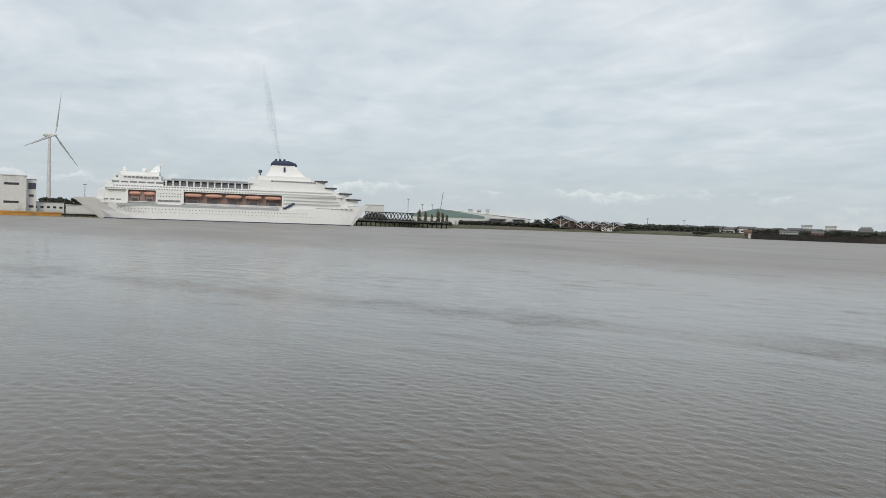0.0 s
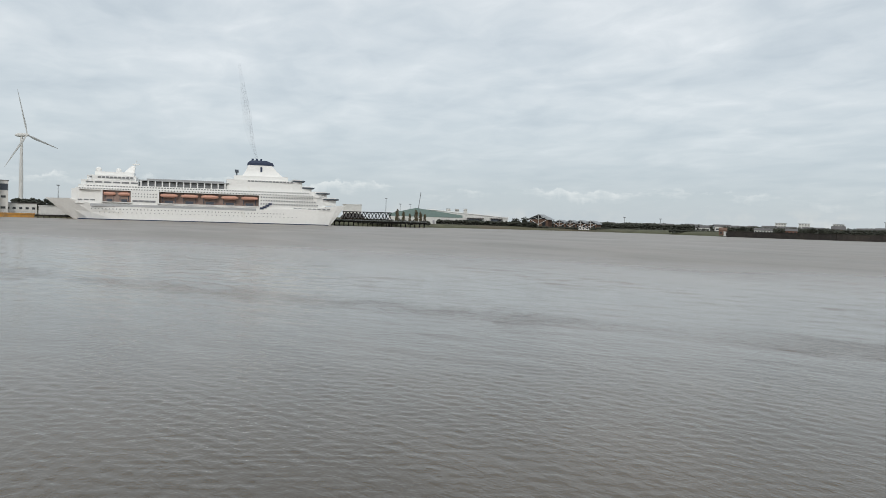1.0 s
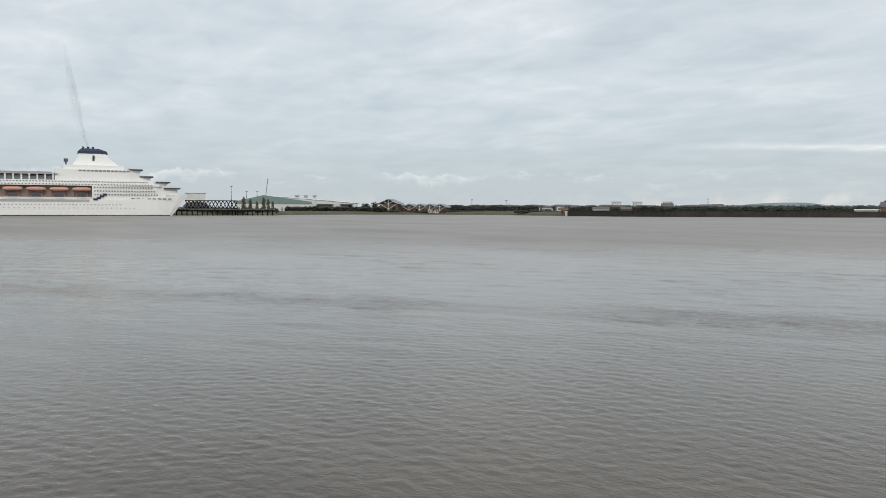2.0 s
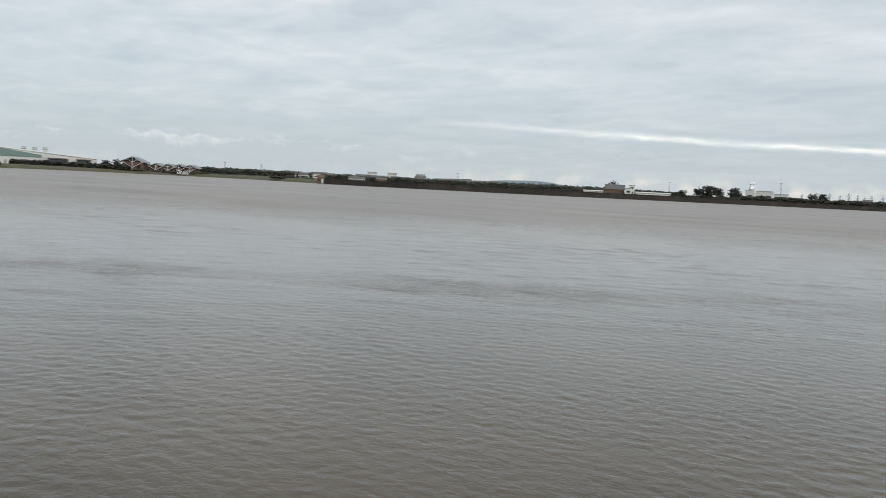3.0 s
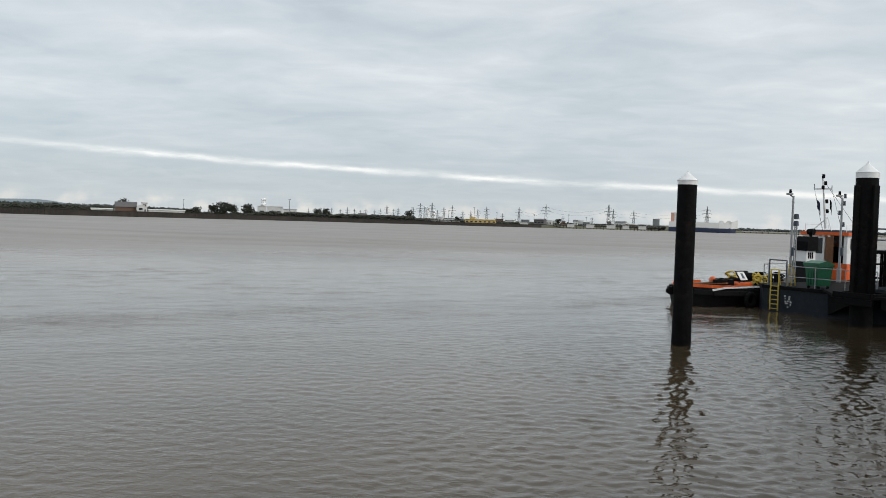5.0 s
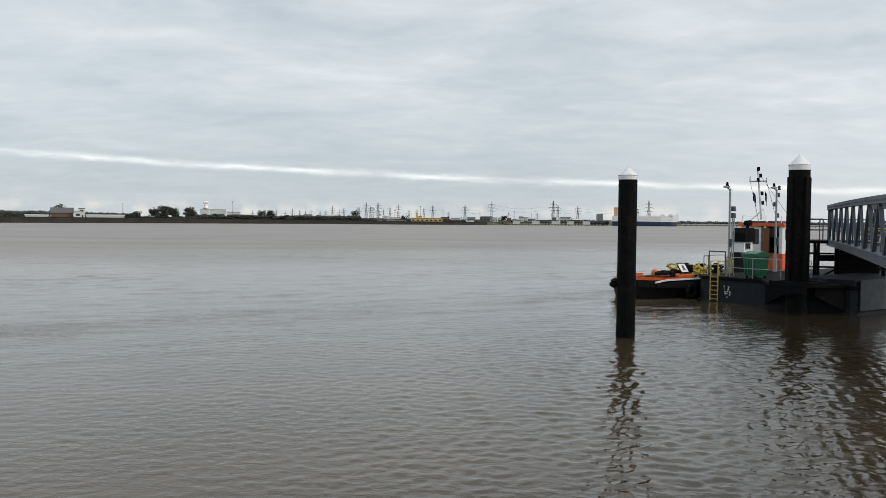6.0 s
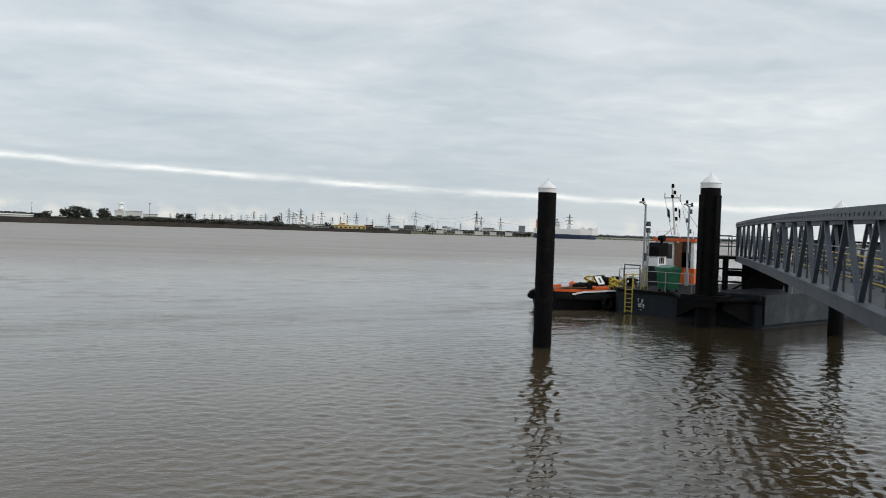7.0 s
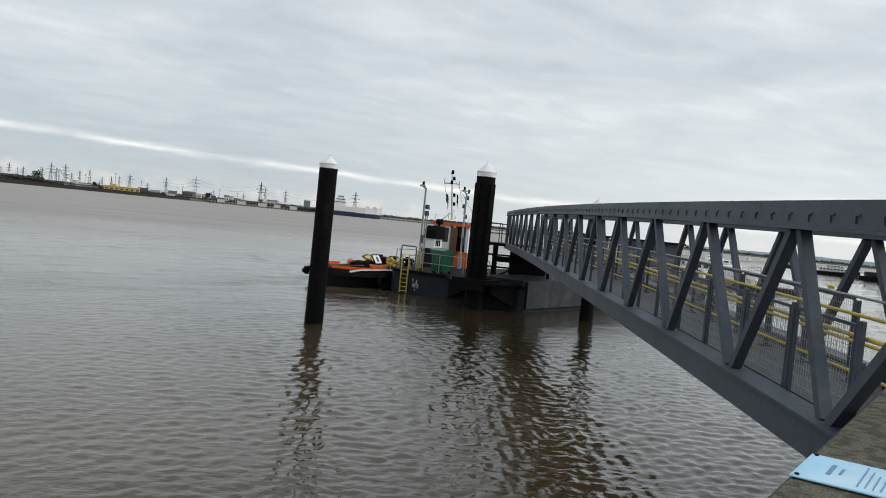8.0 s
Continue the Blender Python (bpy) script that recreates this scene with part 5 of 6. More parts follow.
def smoke():
    """A thin grey exhaust haze that leans away from the funnel, in three rigid wisps."""
    m = bpy.data.materials.new("thin_smoke")
    m.use_nodes = True
    nt = m.node_tree
    nt.nodes.clear()
    out, mx, tr, df = (nt.nodes.new(k) for k in ("ShaderNodeOutputMaterial", "ShaderNodeMixShader", "ShaderNodeBsdfTransparent", "ShaderNodeBsdfDiffuse"))
    df.inputs["Color"].default_value = (0.10, 0.10, 0.11, 1)
    tc = nt.nodes.new("ShaderNodeTexCoord").outputs["Object"]
    n1 = noise_tex(nt, scaled(nt, tc, (0.10, 0.10, 0.025)), 1.0, 2, 0.5)
    nt.links.new(ramp(nt, n1, ((0.30, (0.012,) * 3), (0.70, (0.040,) * 3))), mx.inputs[0])
    nt.links.new(tr.outputs[0], mx.inputs[1])
    nt.links.new(df.outputs[0], mx.inputs[2])
    nt.links.new(mx.outputs[0], out.inputs[0])
    base = facing(-81.5, 705)
    t = empty("smoke_plume", base @ pose(36, 0, 53.4), "thin grey exhaust smoke drifting from the funnel", "smoke")
    for k in range(3):
        bm = bmesh.new()
        rings = []
        for i in range(15):
            u = i / 14
            z = (80 - 15 * k) * u
            cx = -14 * (z / 80) ** 0.8 + 1.2 * math.sin(5 * u + k)
            r = (1.1 + 4.0 * u) * (0.55 + 0.25 * k) * (1 - 0.85 * max(0, u - 0.75) * 4 * 0.8)
            rings.append([(cx + r * math.cos(a), r * math.sin(a), z) for a in (2 * math.pi * j / 10 for j in range(10))])
        loft(bm, rings, caps=False)
        w = part("wisp", bm, m, t)
        w.visible_shadow = False
    return t


SMOKE = smoke()


# ---- wind turbine ----
def turbine():
    d = 900
    t = empty("wind_turbine", facing(-93.0, d, 0, 50), "tall white wind turbine with three turning blades", "wind turbine")
    hub = high(4.77, d)
    bm = bmesh.new()
    rings = [[(r * math.cos(a), r * math.sin(a), z) for a in (2 * math.pi * j / 24 for j in range(24))] for z, r in ((2, 2.3), (hub * 0.5, 1.8), (hub - 1.2, 1.15))]
    loft(bm, rings)
    part("tower", bm, M_SHED, t, "white tapered tower")
    bm = bmesh.new()
    loft(bm, [[(r * math.cos(a), y, hub + r * math.sin(a)) for a in (2 * math.pi * j / 14 for j in range(14))] for y, r in ((-5.2, 1.4), (0, 2.0), (4, 1.9), (7, 0.9))])
    part("nacelle", bm, M_SHED, t)
    rotor = new("rotor")
    rotor.parent = t
    rotor.matrix_basis = pose(0, -6.5, hub)
    bm = bmesh.new()
    loft(bm, [[(r * math.cos(a), y, r * math.sin(a)) for a in (2 * math.pi * j / 14 for j in range(14))] for y, r in ((1.6, 1.4), (0, 1.5), (-1.4, 1.0), (-2.2, 0.2))])
    part("hub", bm, M_SHED, rotor)
    for k in range(3):
        bm = bmesh.new()
        rings = []
        for u, c, th in ((0.02, 1.3, 1.2), (0.1, 1.9, 1.1), (0.22, 3.0, 0.8), (0.5, 2.1, 0.5), (0.8, 1.3, 0.3), (1.0, 0.4, 0.12)):
            z = 45 * u
            c *= 0.9
            rings.append([(-c * 0.35, 0, z), (0, -th / 2, z), (c * 0.65, 0.1, z), (0, th / 2, z)])
        loft(bm, rings)
        b = part("blade", bm, M_SHED, rotor)
        b.matrix_basis = pose(0, 0, 0, 0, 120 * k, 0)
    return rotor


ROTOR = turbine()


# ---- far bank: buildings ----
def building(az0, az1, d, z1, depth, wallm, roofm, label, name="warehouse", category="building", ridge=0.0, windows=0, winrow=1, z0=2.5, turn=0.0, doors=0, group=""):
    """A shed or house between two bearings: walls, pitched or flat roof, recessed windows and doors."""
    azc = (az0 + az1) / 2
    w = d * 2 * math.tan(radians((az1 - az0) / 2))
    t = empty(name, facing(azc, d, z0, turn), label, category, group)
    h = z1 - z0
    bm = bmesh.new()
    box(bm, (0, depth / 2, h / 2), (w, depth, h))
    part("wall", bm, wallm, t)
    bm = bmesh.new()
    o = min(0.6, w * 0.02 + 0.2)
    if ridge:
        loft(bm, [[(-w / 2 - o, -o, h), (w / 2 + o, -o, h), (w / 2 + o, -o, h + 0.3), (-w / 2 - o, -o, h + 0.3)],
                  [(-w / 2 - o, depth / 2, h + ridge), (w / 2 + o, depth / 2, h + ridge), (w / 2 + o, depth / 2, h + ridge + 0.3), (-w / 2 - o, depth / 2, h + ridge + 0.3)],
                  [(-w / 2 - o, depth + o, h), (w / 2 + o, depth + o, h), (w / 2 + o, depth + o, h + 0.3), (-w / 2 - o, depth + o, h + 0.3)]])
        for s in (-1, 1):
            a = [bm.verts.new(p) for p in ((s * w / 2, 0, h), (s * w / 2, depth, h), (s * w / 2, depth / 2, h + ridge))]
            bm.faces.new(a)
    else:
        box(bm, (0, depth / 2, h + 0.25), (w + 2 * o, depth + 2 * o, 0.5))
    part("roof", bm, roofm, t)
    if windows:
        for r in range(winrow):
            for i in range(windows):
                bm = bmesh.new()
                ww = w / windows * 0.5
                box(bm, (-w / 2 + w * (i + 0.5) / windows, -0.05, h * (r + 0.55) / winrow), (ww, 0.2, min(1.8, h / winrow * 0.45)))
                part("window", bm, M_GLASS, t)
    for i in range(doors):
        bm = bmesh.new()
        box(bm, (-w / 2 + w * (i + 0.5) / doors, -0.06, h * 0.32), (w / doors * 0.35, 0.2, h * 0.62))
        part("door", bm, M_GREY, t)
    return t


# terminal beside the ship
building(-97.6, -94.25, 735, high(2.12, 735), 20, M_SHED, M_SHED, "white terminal tower block with small dark windows on the quay", "terminal_building", "building", 0, 2, 2)
t = building(-94.25, -93.7, 742, high(1.9, 742), 12, M_SHED, M_ROOF, "narrow terminal lift tower with a dark panel for its open top stage", "lift_tower", "building", 0, 1, 3)
# grey panel paints the shaded notch; the tower itself is solid here
bm = bmesh.new()
box(bm, (0.5, -0.1, 21.5), (5.5, 0.3, 5.0))
part("opening", bm, M_GREY, t)
building(-93.9, -92.1, 752, high(0.52, 752), 12, M_SHED, M_ROOF, "low white quayside office beside the turbine", "quay_office", "building", 0, 5)
building(-92.0, -89.6, 748, high(0.40, 748), 10, M_SHED, M_SHED, "long low pale quay shed near the ship's bow", "quay_shed", "shed", 0, 0)


def landing_stage(az0, az1, d, h, m, label, deckm, legs=10, name="jetty", z0=-0.5):
    azc = (az0 + az1) / 2
    w = d * 2 * math.tan(radians((az1 - az0) / 2))
    t = empty(name, facing(azc, d), label, "jetty")
    bm = bmesh.new()
    box(bm, (0, 3, h - 0.5), (w, 8, 1.0))
    part("deck", bm, deckm, t)
    for i in range(legs):
        for y in (0, 6):
            bm = bmesh.new()
            x = -w / 2 + w * (i + 0.5) / legs
            box(bm, (x, y, (h - 1 + z0) / 2), (0.7, 0.7, h - 1 - z0))
            part("pile", bm, m, t)
    bp = bmesh.new()
    rail_run(bp, bp, [(-w / 2, -0.8, h), (w / 2, -0.8, h)], 1.2, 0.06, (1.0, 0.5), 5)
    part("guard_rail", bp, M_GALV, t)
    return t


STAGE = landing_stage(-98, -92.2, 722, 3.4, M_STAGE, "orange-brown landing stage in front of the terminal", M_STAGE, 12, "landing_stage")
bm = bmesh.new()
box(bm, (0, 3, 1.0), (72, 7, 3.0))
part("skirt", bm, M_STAGE, STAGE)
landing_stage(-92.2, -90.2, 728, 2.2, M_SEAWALL, "dark low jetty under the ship's bow", M_SEAWALL, 6)
landing_stage(-74.0, -66.7, 738, 4.6, M_BLACK, "long dark timber jetty with posts behind the ship's stern", M_BLACK, 22)


def truss_bridge():
    d = 775
    w = d * math.tan(radians(3.4))
    t = empty("footbridge", facing(-70.9, d, 0), "black lattice footbridge to the floating jetty", "bridge")
    zb, zt = high(0.16, d), high(0.66, d)
    for z in (zb, zt):
        bm = bmesh.new()
        box(bm, (0, 0, z), (w, 3, 0.7))
        part("chord", bm, M_BLACK, t)
    n = 14
    for i in range(n):
        x0 = -w / 2 + w * i / n
        for a, b in ((zb, zt), (zt, zb)):
            bm = bmesh.new()
            beam(bm, (x0, -1.3, a), (x0 + w / n, -1.3, b), 0.75, 0.75)
            part("lattice_bar", bm, M_BLACK, t)
    for x in (-w / 2 + 2, w / 2 - 2):
        bm = bmesh.new()
        box(bm, (x, 0, zb / 2), (1.4, 3, zb))
        part("pier", bm, M_BLACK, t)


truss_bridge()


def domed_shed():
    t = empty("domed_shed", facing(-71.9, 790, 2.5), "grey shed with a curved roof behind the jetty", "shed")
    bm = bmesh.new()
    box(bm, (0, 6, 2.5), (22, 12, 5))
    part("wall", bm, M_BRICK, t)
    bm = bmesh.new()
    loft(bm, [[(12 * math.cos(a), y, 5 + 5.0 * math.sin(a)) for a in (math.pi * j / 12 for j in range(13))] for y in (-0.5, 12.5)])
    part("roof", bm, M_ROOF, t)


domed_shed()
building(-72.6, -71.3, 880, high(1.15, 880), 25, M_SHED, M_SHED, "tall pale windowless block beyond the ship's stern", "cold_store", "building")


def green_warehouse():
    """A wide low warehouse with a shallow gable: green cladding above, pale walls below."""
    d = 1000
    a0, pk, a1 = -69.4, -67.5, -64.2
    f = lambda az: d * math.tan(radians(az + 66.5))
    t = empty("warehouse", facing(-66.5, d, 3.0), "wide warehouse with a green gable front and pale lower walls", "warehouse")
    e, p = high(0.62, d) - 3, high(1.06, d) - 3
    bm = bmesh.new()
    box(bm, ((f(a0) + f(a1)) / 2, 25, 4.7), (f(a1) - f(a0), 50, 9.4))
    part("wall", bm, M_SHED, t, "pale lower wall")
    bm = bmesh.new()
    loft(bm, [[(f(a0), y, 9.4), (f(a1), y, 9.4), (f(a1), y, e), (f(pk), y, p), (f(a0), y, e)] for y in (-0.6, 50.6)])
    part("gable", bm, M_GREENROOF, t, "green sheet cladding")
    for i in range(9):
        bm = bmesh.new()
        box(bm, (f(a0) + (f(a1) - f(a0)) * (i + 0.5) / 9, -0.1, 3.0), (2.4, 0.4, 5.0))
        part("loading_door", bm, M_GALV, t)


green_warehouse()


def long_roof():
    d = 1010
    f = lambda az: d * math.tan(radians(az + 63))
    t = empty("distribution_shed", facing(-63, d + 8, 3.0), "long white roofed distribution shed with dark loading bays", "warehouse")
    a, b = high(0.98, d) - 3, high(0.52, d) - 3
    bm = bmesh.new()
    loft(bm, [[(f(-66.8), y, a + 0.2), (f(-60.9), y, b), (f(-60.9), y, b + 0.9), (f(-66.8), y, a + 1.1)] for y in (-1, 60)])
    part("roof", bm, M_WHITE, t, "white sloping roof")
    bm = bmesh.new()
    loft(bm, [[(f(-66.6), y, 0), (f(-61.0), y, 0), (f(-61.0), y, b - 0.1), (f(-66.6), y, a)] for y in (0, 58)])
    part("wall", bm, M_SHED, t)
    for az, w in ((-63.4, 12), (-61.9, 9)):
        bm = bmesh.new()
        box(bm, (f(az), -4, 5.0), (w, 7, 7.5))
        part("loading_bay", bm, M_GREY, t)
        bm = bmesh.new()
        box(bm, (f(az) + 2, -4.5, 9.4), (w * 1.7, 9, 1.0))
        part("bay_canopy", bm, M_ROOF, t)


long_roof()
for az, el, w in ((-65.2, 1.06, 0.30), (-64.6, 1.04, 0.28), (-64.0, 1.08, 0.26)):
    building(az - w / 2, az + w / 2, 1600, high(el, 1600), 12, M_SHED, M_ROOF, "distant pale flat-roofed apartment block", "apartment_block", "building", 0, 4, 5, 5, group="distant apartment blocks")


def gable_hall(az, d, w, hw, ridge, label):
    t = empty("timber_hall", facing(az, d, 3.2, -18), label, "building", "row of gabled halls")
    bm = bmesh.new()
    box(bm, (0, 9, hw / 2), (w * 0.86, 18, hw))
    part("wall", bm, M_BRICK, t, "brown brick walls")
    for s in (-1, 1):
        bm = bmesh.new()
        loft(bm, [[(s * w * 0.55, y, hw - 0.6), (0, y, hw + ridge), (0, y, hw + ridge + 0.8), (s * w * 0.55, y, hw + 0.2)] for y in (-2, 20)])
        part("roof_slope", bm, M_GALV, t, "grey sheet roof slope")
    bm = bmesh.new()
    loft(bm, [[(-w * 0.42, y, hw), (w * 0.42, y, hw), (0, y, hw + ridge * 0.86)] for y in (0.3, 0.8)])
    part("gable", bm, M_GLASS, t, "dark glazed gable")
    bm = bmesh.new()
    beam(bm, (0, -1.5, 0), (0, -1.5, hw + ridge), 0.55, 0.55)
    for s in (-1, 1):
        beam(bm, (0, -1.5, hw * 0.35), (s * w * 0.42, -1.5, hw), 0.5, 0.5)
        beam(bm, (0, -1.5, hw), (s * w * 0.24, -1.5, hw + ridge * 0.5), 0.4, 0.4)
    part("timber_frame", bm, M_SHED, t, "pale exposed timber frame")
    for s in (-1, 1):
        bm = bmesh.new()
        box(bm, (s * w * 0.25, -0.05, hw * 0.4), (w * 0.16, 0.3, hw * 0.6))
        part("door", bm, M_GLASS, t)


gable_hall(-58.85, 1015, 27, 10.0, 5.6, "large gabled hall with pale timber frame and grey roof")
for i, az in enumerate((-57.3, -56.55, -55.85, -55.15)):
    gable_hall(az - 0.1, 1015, 17, 6.0, 3.6, "small gabled hall with pale timber frame and grey roof")


def shore_letters():
    """Large white letters standing on the bank."""
    t = empty("shore_sign", facing(-55.72, 992, 2.2), "large white letters standing on the grassy bank", "sign")
    cu = bpy.data.curves.new("letters", "FONT")
    cu.body, cu.size, cu.extrude, cu.align_x = "ONES", 5.0, 0.3, "CENTER"
    ob = new("letters_source", cu)
    me = bpy.data.meshes.new_from_object(ob.evaluated_get(bpy.context.evaluated_depsgraph_get()))
    bpy.data.objects.remove(ob)
    me.materials.append(M_WHITE)
    lt = new("lettering", me)
    lt.parent = t
    lt.matrix_basis = pose(0, 0, 0.3, 90, 0, 0)
    bm = bmesh.new()
    box(bm, (0, 0.3, 0.0), (13, 0.4, 0.6))
    part("plinth", bm, M_SHED, t)


shore_letters()

# village strip between the halls and the wall, and behind the wall
rnd = random.Random(11)
HOUSE_WALL = (M_BRICK, M_SHED, M_BRICK, M_SHED)
for i in range(34):
    az = -54.5 + i * 0.62 + rnd.uniform(-0.2, 0.2)
    d = shore_d(az) + rnd.uniform(230, 420)
    w = rnd.uniform(9, 20) / d * 57.3
    pale = i % 2
    building(az - w / 2, az + w / 2, d, high(rnd.uniform(0.20, 0.36), d), 9, HOUSE_WALL[i % 4], M_ROOF, ("pale rendered" if pale else "brown brick") + " house with a slate roof among trees", "house", "house", rnd.uniform(2, 3.6), 3, 1, 3.5, rnd.uniform(-20, 20), group="houses behind the far bank")
building(-46.8, -46.3, 775, high(0.08, 775), 8, M_BRICK, M_BRICK, "brown brick riverside house with a pitched roof at the wall end", "house", "house", 2.4, 2, 1, 1.2)
building(-46.5, -45.9, 766, high(-0.02, 766), 5, M_SHED, M_SHED, "small pale boat shed at the wall end", "boat_shed", "shed", 0, 1, 1, 0.4)
building(-44.6, -43.5, 800, high(0.16, 800), 10, M_SHED, M_ROOF, "white riverside cottage row with dark windows", "cottage_row", "house", 1.8, 6, 1, 3.5)
building(-42.7, -42.0, 805, high(0.16, 805), 10, mat("red_brick", (0.21, 0.10, 0.07), 0.9, 0, 0.2, 1, 0.1), M_ROOF, "red brick cottage with a slate roof", "house", "house", 2.0, 3, 1, 3.5)
for az in (-43.0, -41.6, -39.6):
    building(az - 0.33, az + 0.33, 1900, high(0.66, 1900), 14, M_SHED, M_ROOF, "distant concrete tower block", "tower_block", "building", 0, 4, 4, 6, group="distant tower blocks")
# barn, block house and low sheds behind the wall
building(-26.75, -25.45, 790, high(0.30, 790), 12, M_BRICK, M_ROOF, "brown barn with a steep dark roof behind the flood wall", "barn", "barn", 4.6, 0, 1, 3.5)
building(-25.42, -24.95, 784, high(0.42, 784), 6, M_SHED, M_SHED, "pale stepped concrete blockhouse on the flood wall", "blockhouse", "building", 0, 1, 1, 3.5)
building(-25.15, -24.78, 785, high(0.60, 785), 6, M_SHED, M_ROOF, "pale square tower of the blockhouse", "block_tower", "building", 0, 1, 2, 3.5)
building(-24.7, -22.4, 850, high(0.16, 850), 12, M_SHED, M_SHED, "long low white shed behind the flood wall", "shed", "shed", 0.8, 0, 1, 3.5)
building(-28.2, -26.9, 850, high(0.12, 850), 12, M_SHED, M_SHED, "long low white shed behind the flood wall", "shed", "shed", 0.8, 0, 1, 3.5)
building(-17.65, -17.05, 1150, high(0.66, 1150), 16, M_SHED, M_SHED, "white boxy process building", "factory_building", "building", 0, 1, 1)
building(-17.0, -15.95, 1160, high(0.66, 1160), 18, M_SHED, M_SHED, "white boxy factory with parapet", "factory_building", "building", 0, 2, 1)
building(-15.9, -15.0, 1180, high(0.50, 1180), 14, M_SHED, M_GALV, "low white factory annexe", "factory_annexe", "building", 0, 2, 1)


def steam(az, d, el, s):
    t = empty("steam_cloud", facing(az, d, high(el, d)), "white steam cloud rising from a plant", "steam")
    r = random.Random(int(az * 10))
    bm = bmesh.new()
    for i in range(16):
        k = r.random()
        c = Vector((r.uniform(-1, 1) * s * (0.3 + 0.5 * k), r.uniform(-1, 1) * s * 0.4, k * s * 2.2))
        m = Matrix.Translation(c) @ Matrix.Diagonal((s * r.uniform(0.3, 0.6), s * 0.5, s * r.uniform(0.25, 0.5), 1))
        bmesh.ops.create_icosphere(bm, subdivisions=2, radius=1, matrix=m)
    for v in bm.verts:
        v.co += Vector(noise.noise_vector(v.co * (1.4 / s))) * s * 0.22
    part("steam_puff", bm, M_STEAM, t)


steam(-17.3, 1200, 0.66, 4.6)
steam(-5.9, 2100, 0.62, 6.5)
steam(-5.45, 2150, 0.40, 5.5)

# yellow ochre transit shed with roof plant
t = building(-3.25, -1.05, 1150, high(0.22, 1150), 20, M_OCHRE, M_OCHRE, "long ochre yellow riverside shed", "transit_shed", "shed", 0.6, 7, 1, 2.5)
building(-2.9, -2.5, 1155, high(0.36, 1155), 10, M_OCHRE, M_OCHRE, "ochre yellow plant block", "plant_block", "building", 0, 1, 1, 2.5)
building(-5.6, -3.6, 1180, high(0.05, 1180), 14, M_SHED, M_ROOF, "low grey riverside shed", "shed", "shed", 0.5, 4, 1, 2.0)
for az, w, el, d in ((-0.6, 0.7, 0.08, 1350), (0.9, 0.8, 0.16, 1500), (7.6, 1.0, 0.30, 1900), (9.3, 0.8, 0.22, 1900), (9.9, 0.45, 0.62, 2050)):
    building(az - w / 2, az + w / 2, d, high(el, d), 18, M_SHED if az < 9.5 else M_PYLON, M_SHED, "distant pale tank shed beyond the jetty", "tank_shed", "shed", 0, 0, 1, 3.0, group="distant sheds")

# low works, tanks and stores scattered along the industrial shore
rnd = random.Random(23)
WORKS = ((M_SHED, "pale"), (M_PYLON, "grey"), (M_ROOF, "dark"), (M_SHED, "pale"), (M_BRICK, "brown"))
for i in range(26):
    az = -14.0 + 0.93 * i + rnd.uniform(-0.35, 0.35)
    d = max(1240, shore_d(az) + rnd.uniform(60, 200))
    w = rnd.uniform(0.25, 0.75)
    wm, tone = WORKS[i % 5]
    building(az - w / 2, az + w / 2, d, high(rnd.uniform(0.10, 0.34), d), rnd.uniform(10, 20), wm, M_ROOF if i % 3 else M_SHED, tone + " low industrial building on the far shore", "works_building", "building", rnd.choice((0, 0, 1.6, 2.4)), 3, 1, 2.5, rnd.uniform(-15, 15), group="works on the far shore")
for az, d, r, el in ((-11.7, 1420, 7, 0.34), (-9.0, 1450, 8, 0.36), (-4.9, 1400, 6, 0.38), (1.9, 1480, 8, 0.34), (3.1, 1500, 8, 0.34), (4.9, 1560, 7, 0.40)):
    t = empty("storage_tank", facing(az, d, 2.5), "pale round storage tank on the far shore", "tank", "storage tanks")
    bm = bmesh.new()
    h = high(el, d) - 2.5
    rings = [[(q * r * math.cos(a), q * r * math.sin(a), z) for a in (2 * math.pi * j / 24 for j in range(24))] for z, q in ((0, 1), (h - 1, 1), (h - 0.9, 1.03), (h - 0.7, 1.03), (h, 0.1))]
    loft(bm, rings)
    part("shell", bm, M_SHED, t)


# ---- far bank: pylons, masts, jetties ----
def pylon_source():
    t = empty("pylon", pose(0, 0, -200), "grey lattice electricity pylon with three cross arms", "pylon", "electricity pylons")
    H = 50.0
    wd = lambda z: 4.2 * (1 - z / H) ** 1.25 + 0.45
    for sx in (-1, 1):
        for sy in (-1, 1):
            bm = bmesh.new()
            zs = [0, 8, 16, 24, 32, 40, 50]
            for a, b in zip(zs, zs[1:]):
                beam(bm, (sx * wd(a), sy * wd(a), a), (sx * wd(b), sy * wd(b), b), 0.55, 0.55)
            part("leg", bm, M_PYLON, t)
    bm = bmesh.new()
    zs = [0, 8, 15, 21, 27, 32, 37, 42, 46]
    for a, b in zip(zs, zs[1:]):
        for s in (-1, 1):
            beam(bm, (-wd(a), s * wd(a), a), (wd(b), s * wd(b), b), 0.32, 0.32)
            beam(bm, (wd(a), s * wd(a), a), (-wd(b), s * wd(b), b), 0.32, 0.32)
    part("bracing", bm, M_PYLON, t)
    for z, L in ((27, 8.5), (34.5, 11.0), (42, 7.5)):
        bm = bmesh.new()
        for s in (-1, 1):
            beam(bm, (0, 0, z + 1.8), (s * L, 0, z), 0.5, 0.5)
            beam(bm, (0, 0, z), (s * L, 0, z), 0.5, 0.5)
            tube(bm, (s * L, 0, z), (s * L, 0, z - 2.4), 0.25, n=5)
        part("cross_arm", bm, M_PYLON, t)
    return t


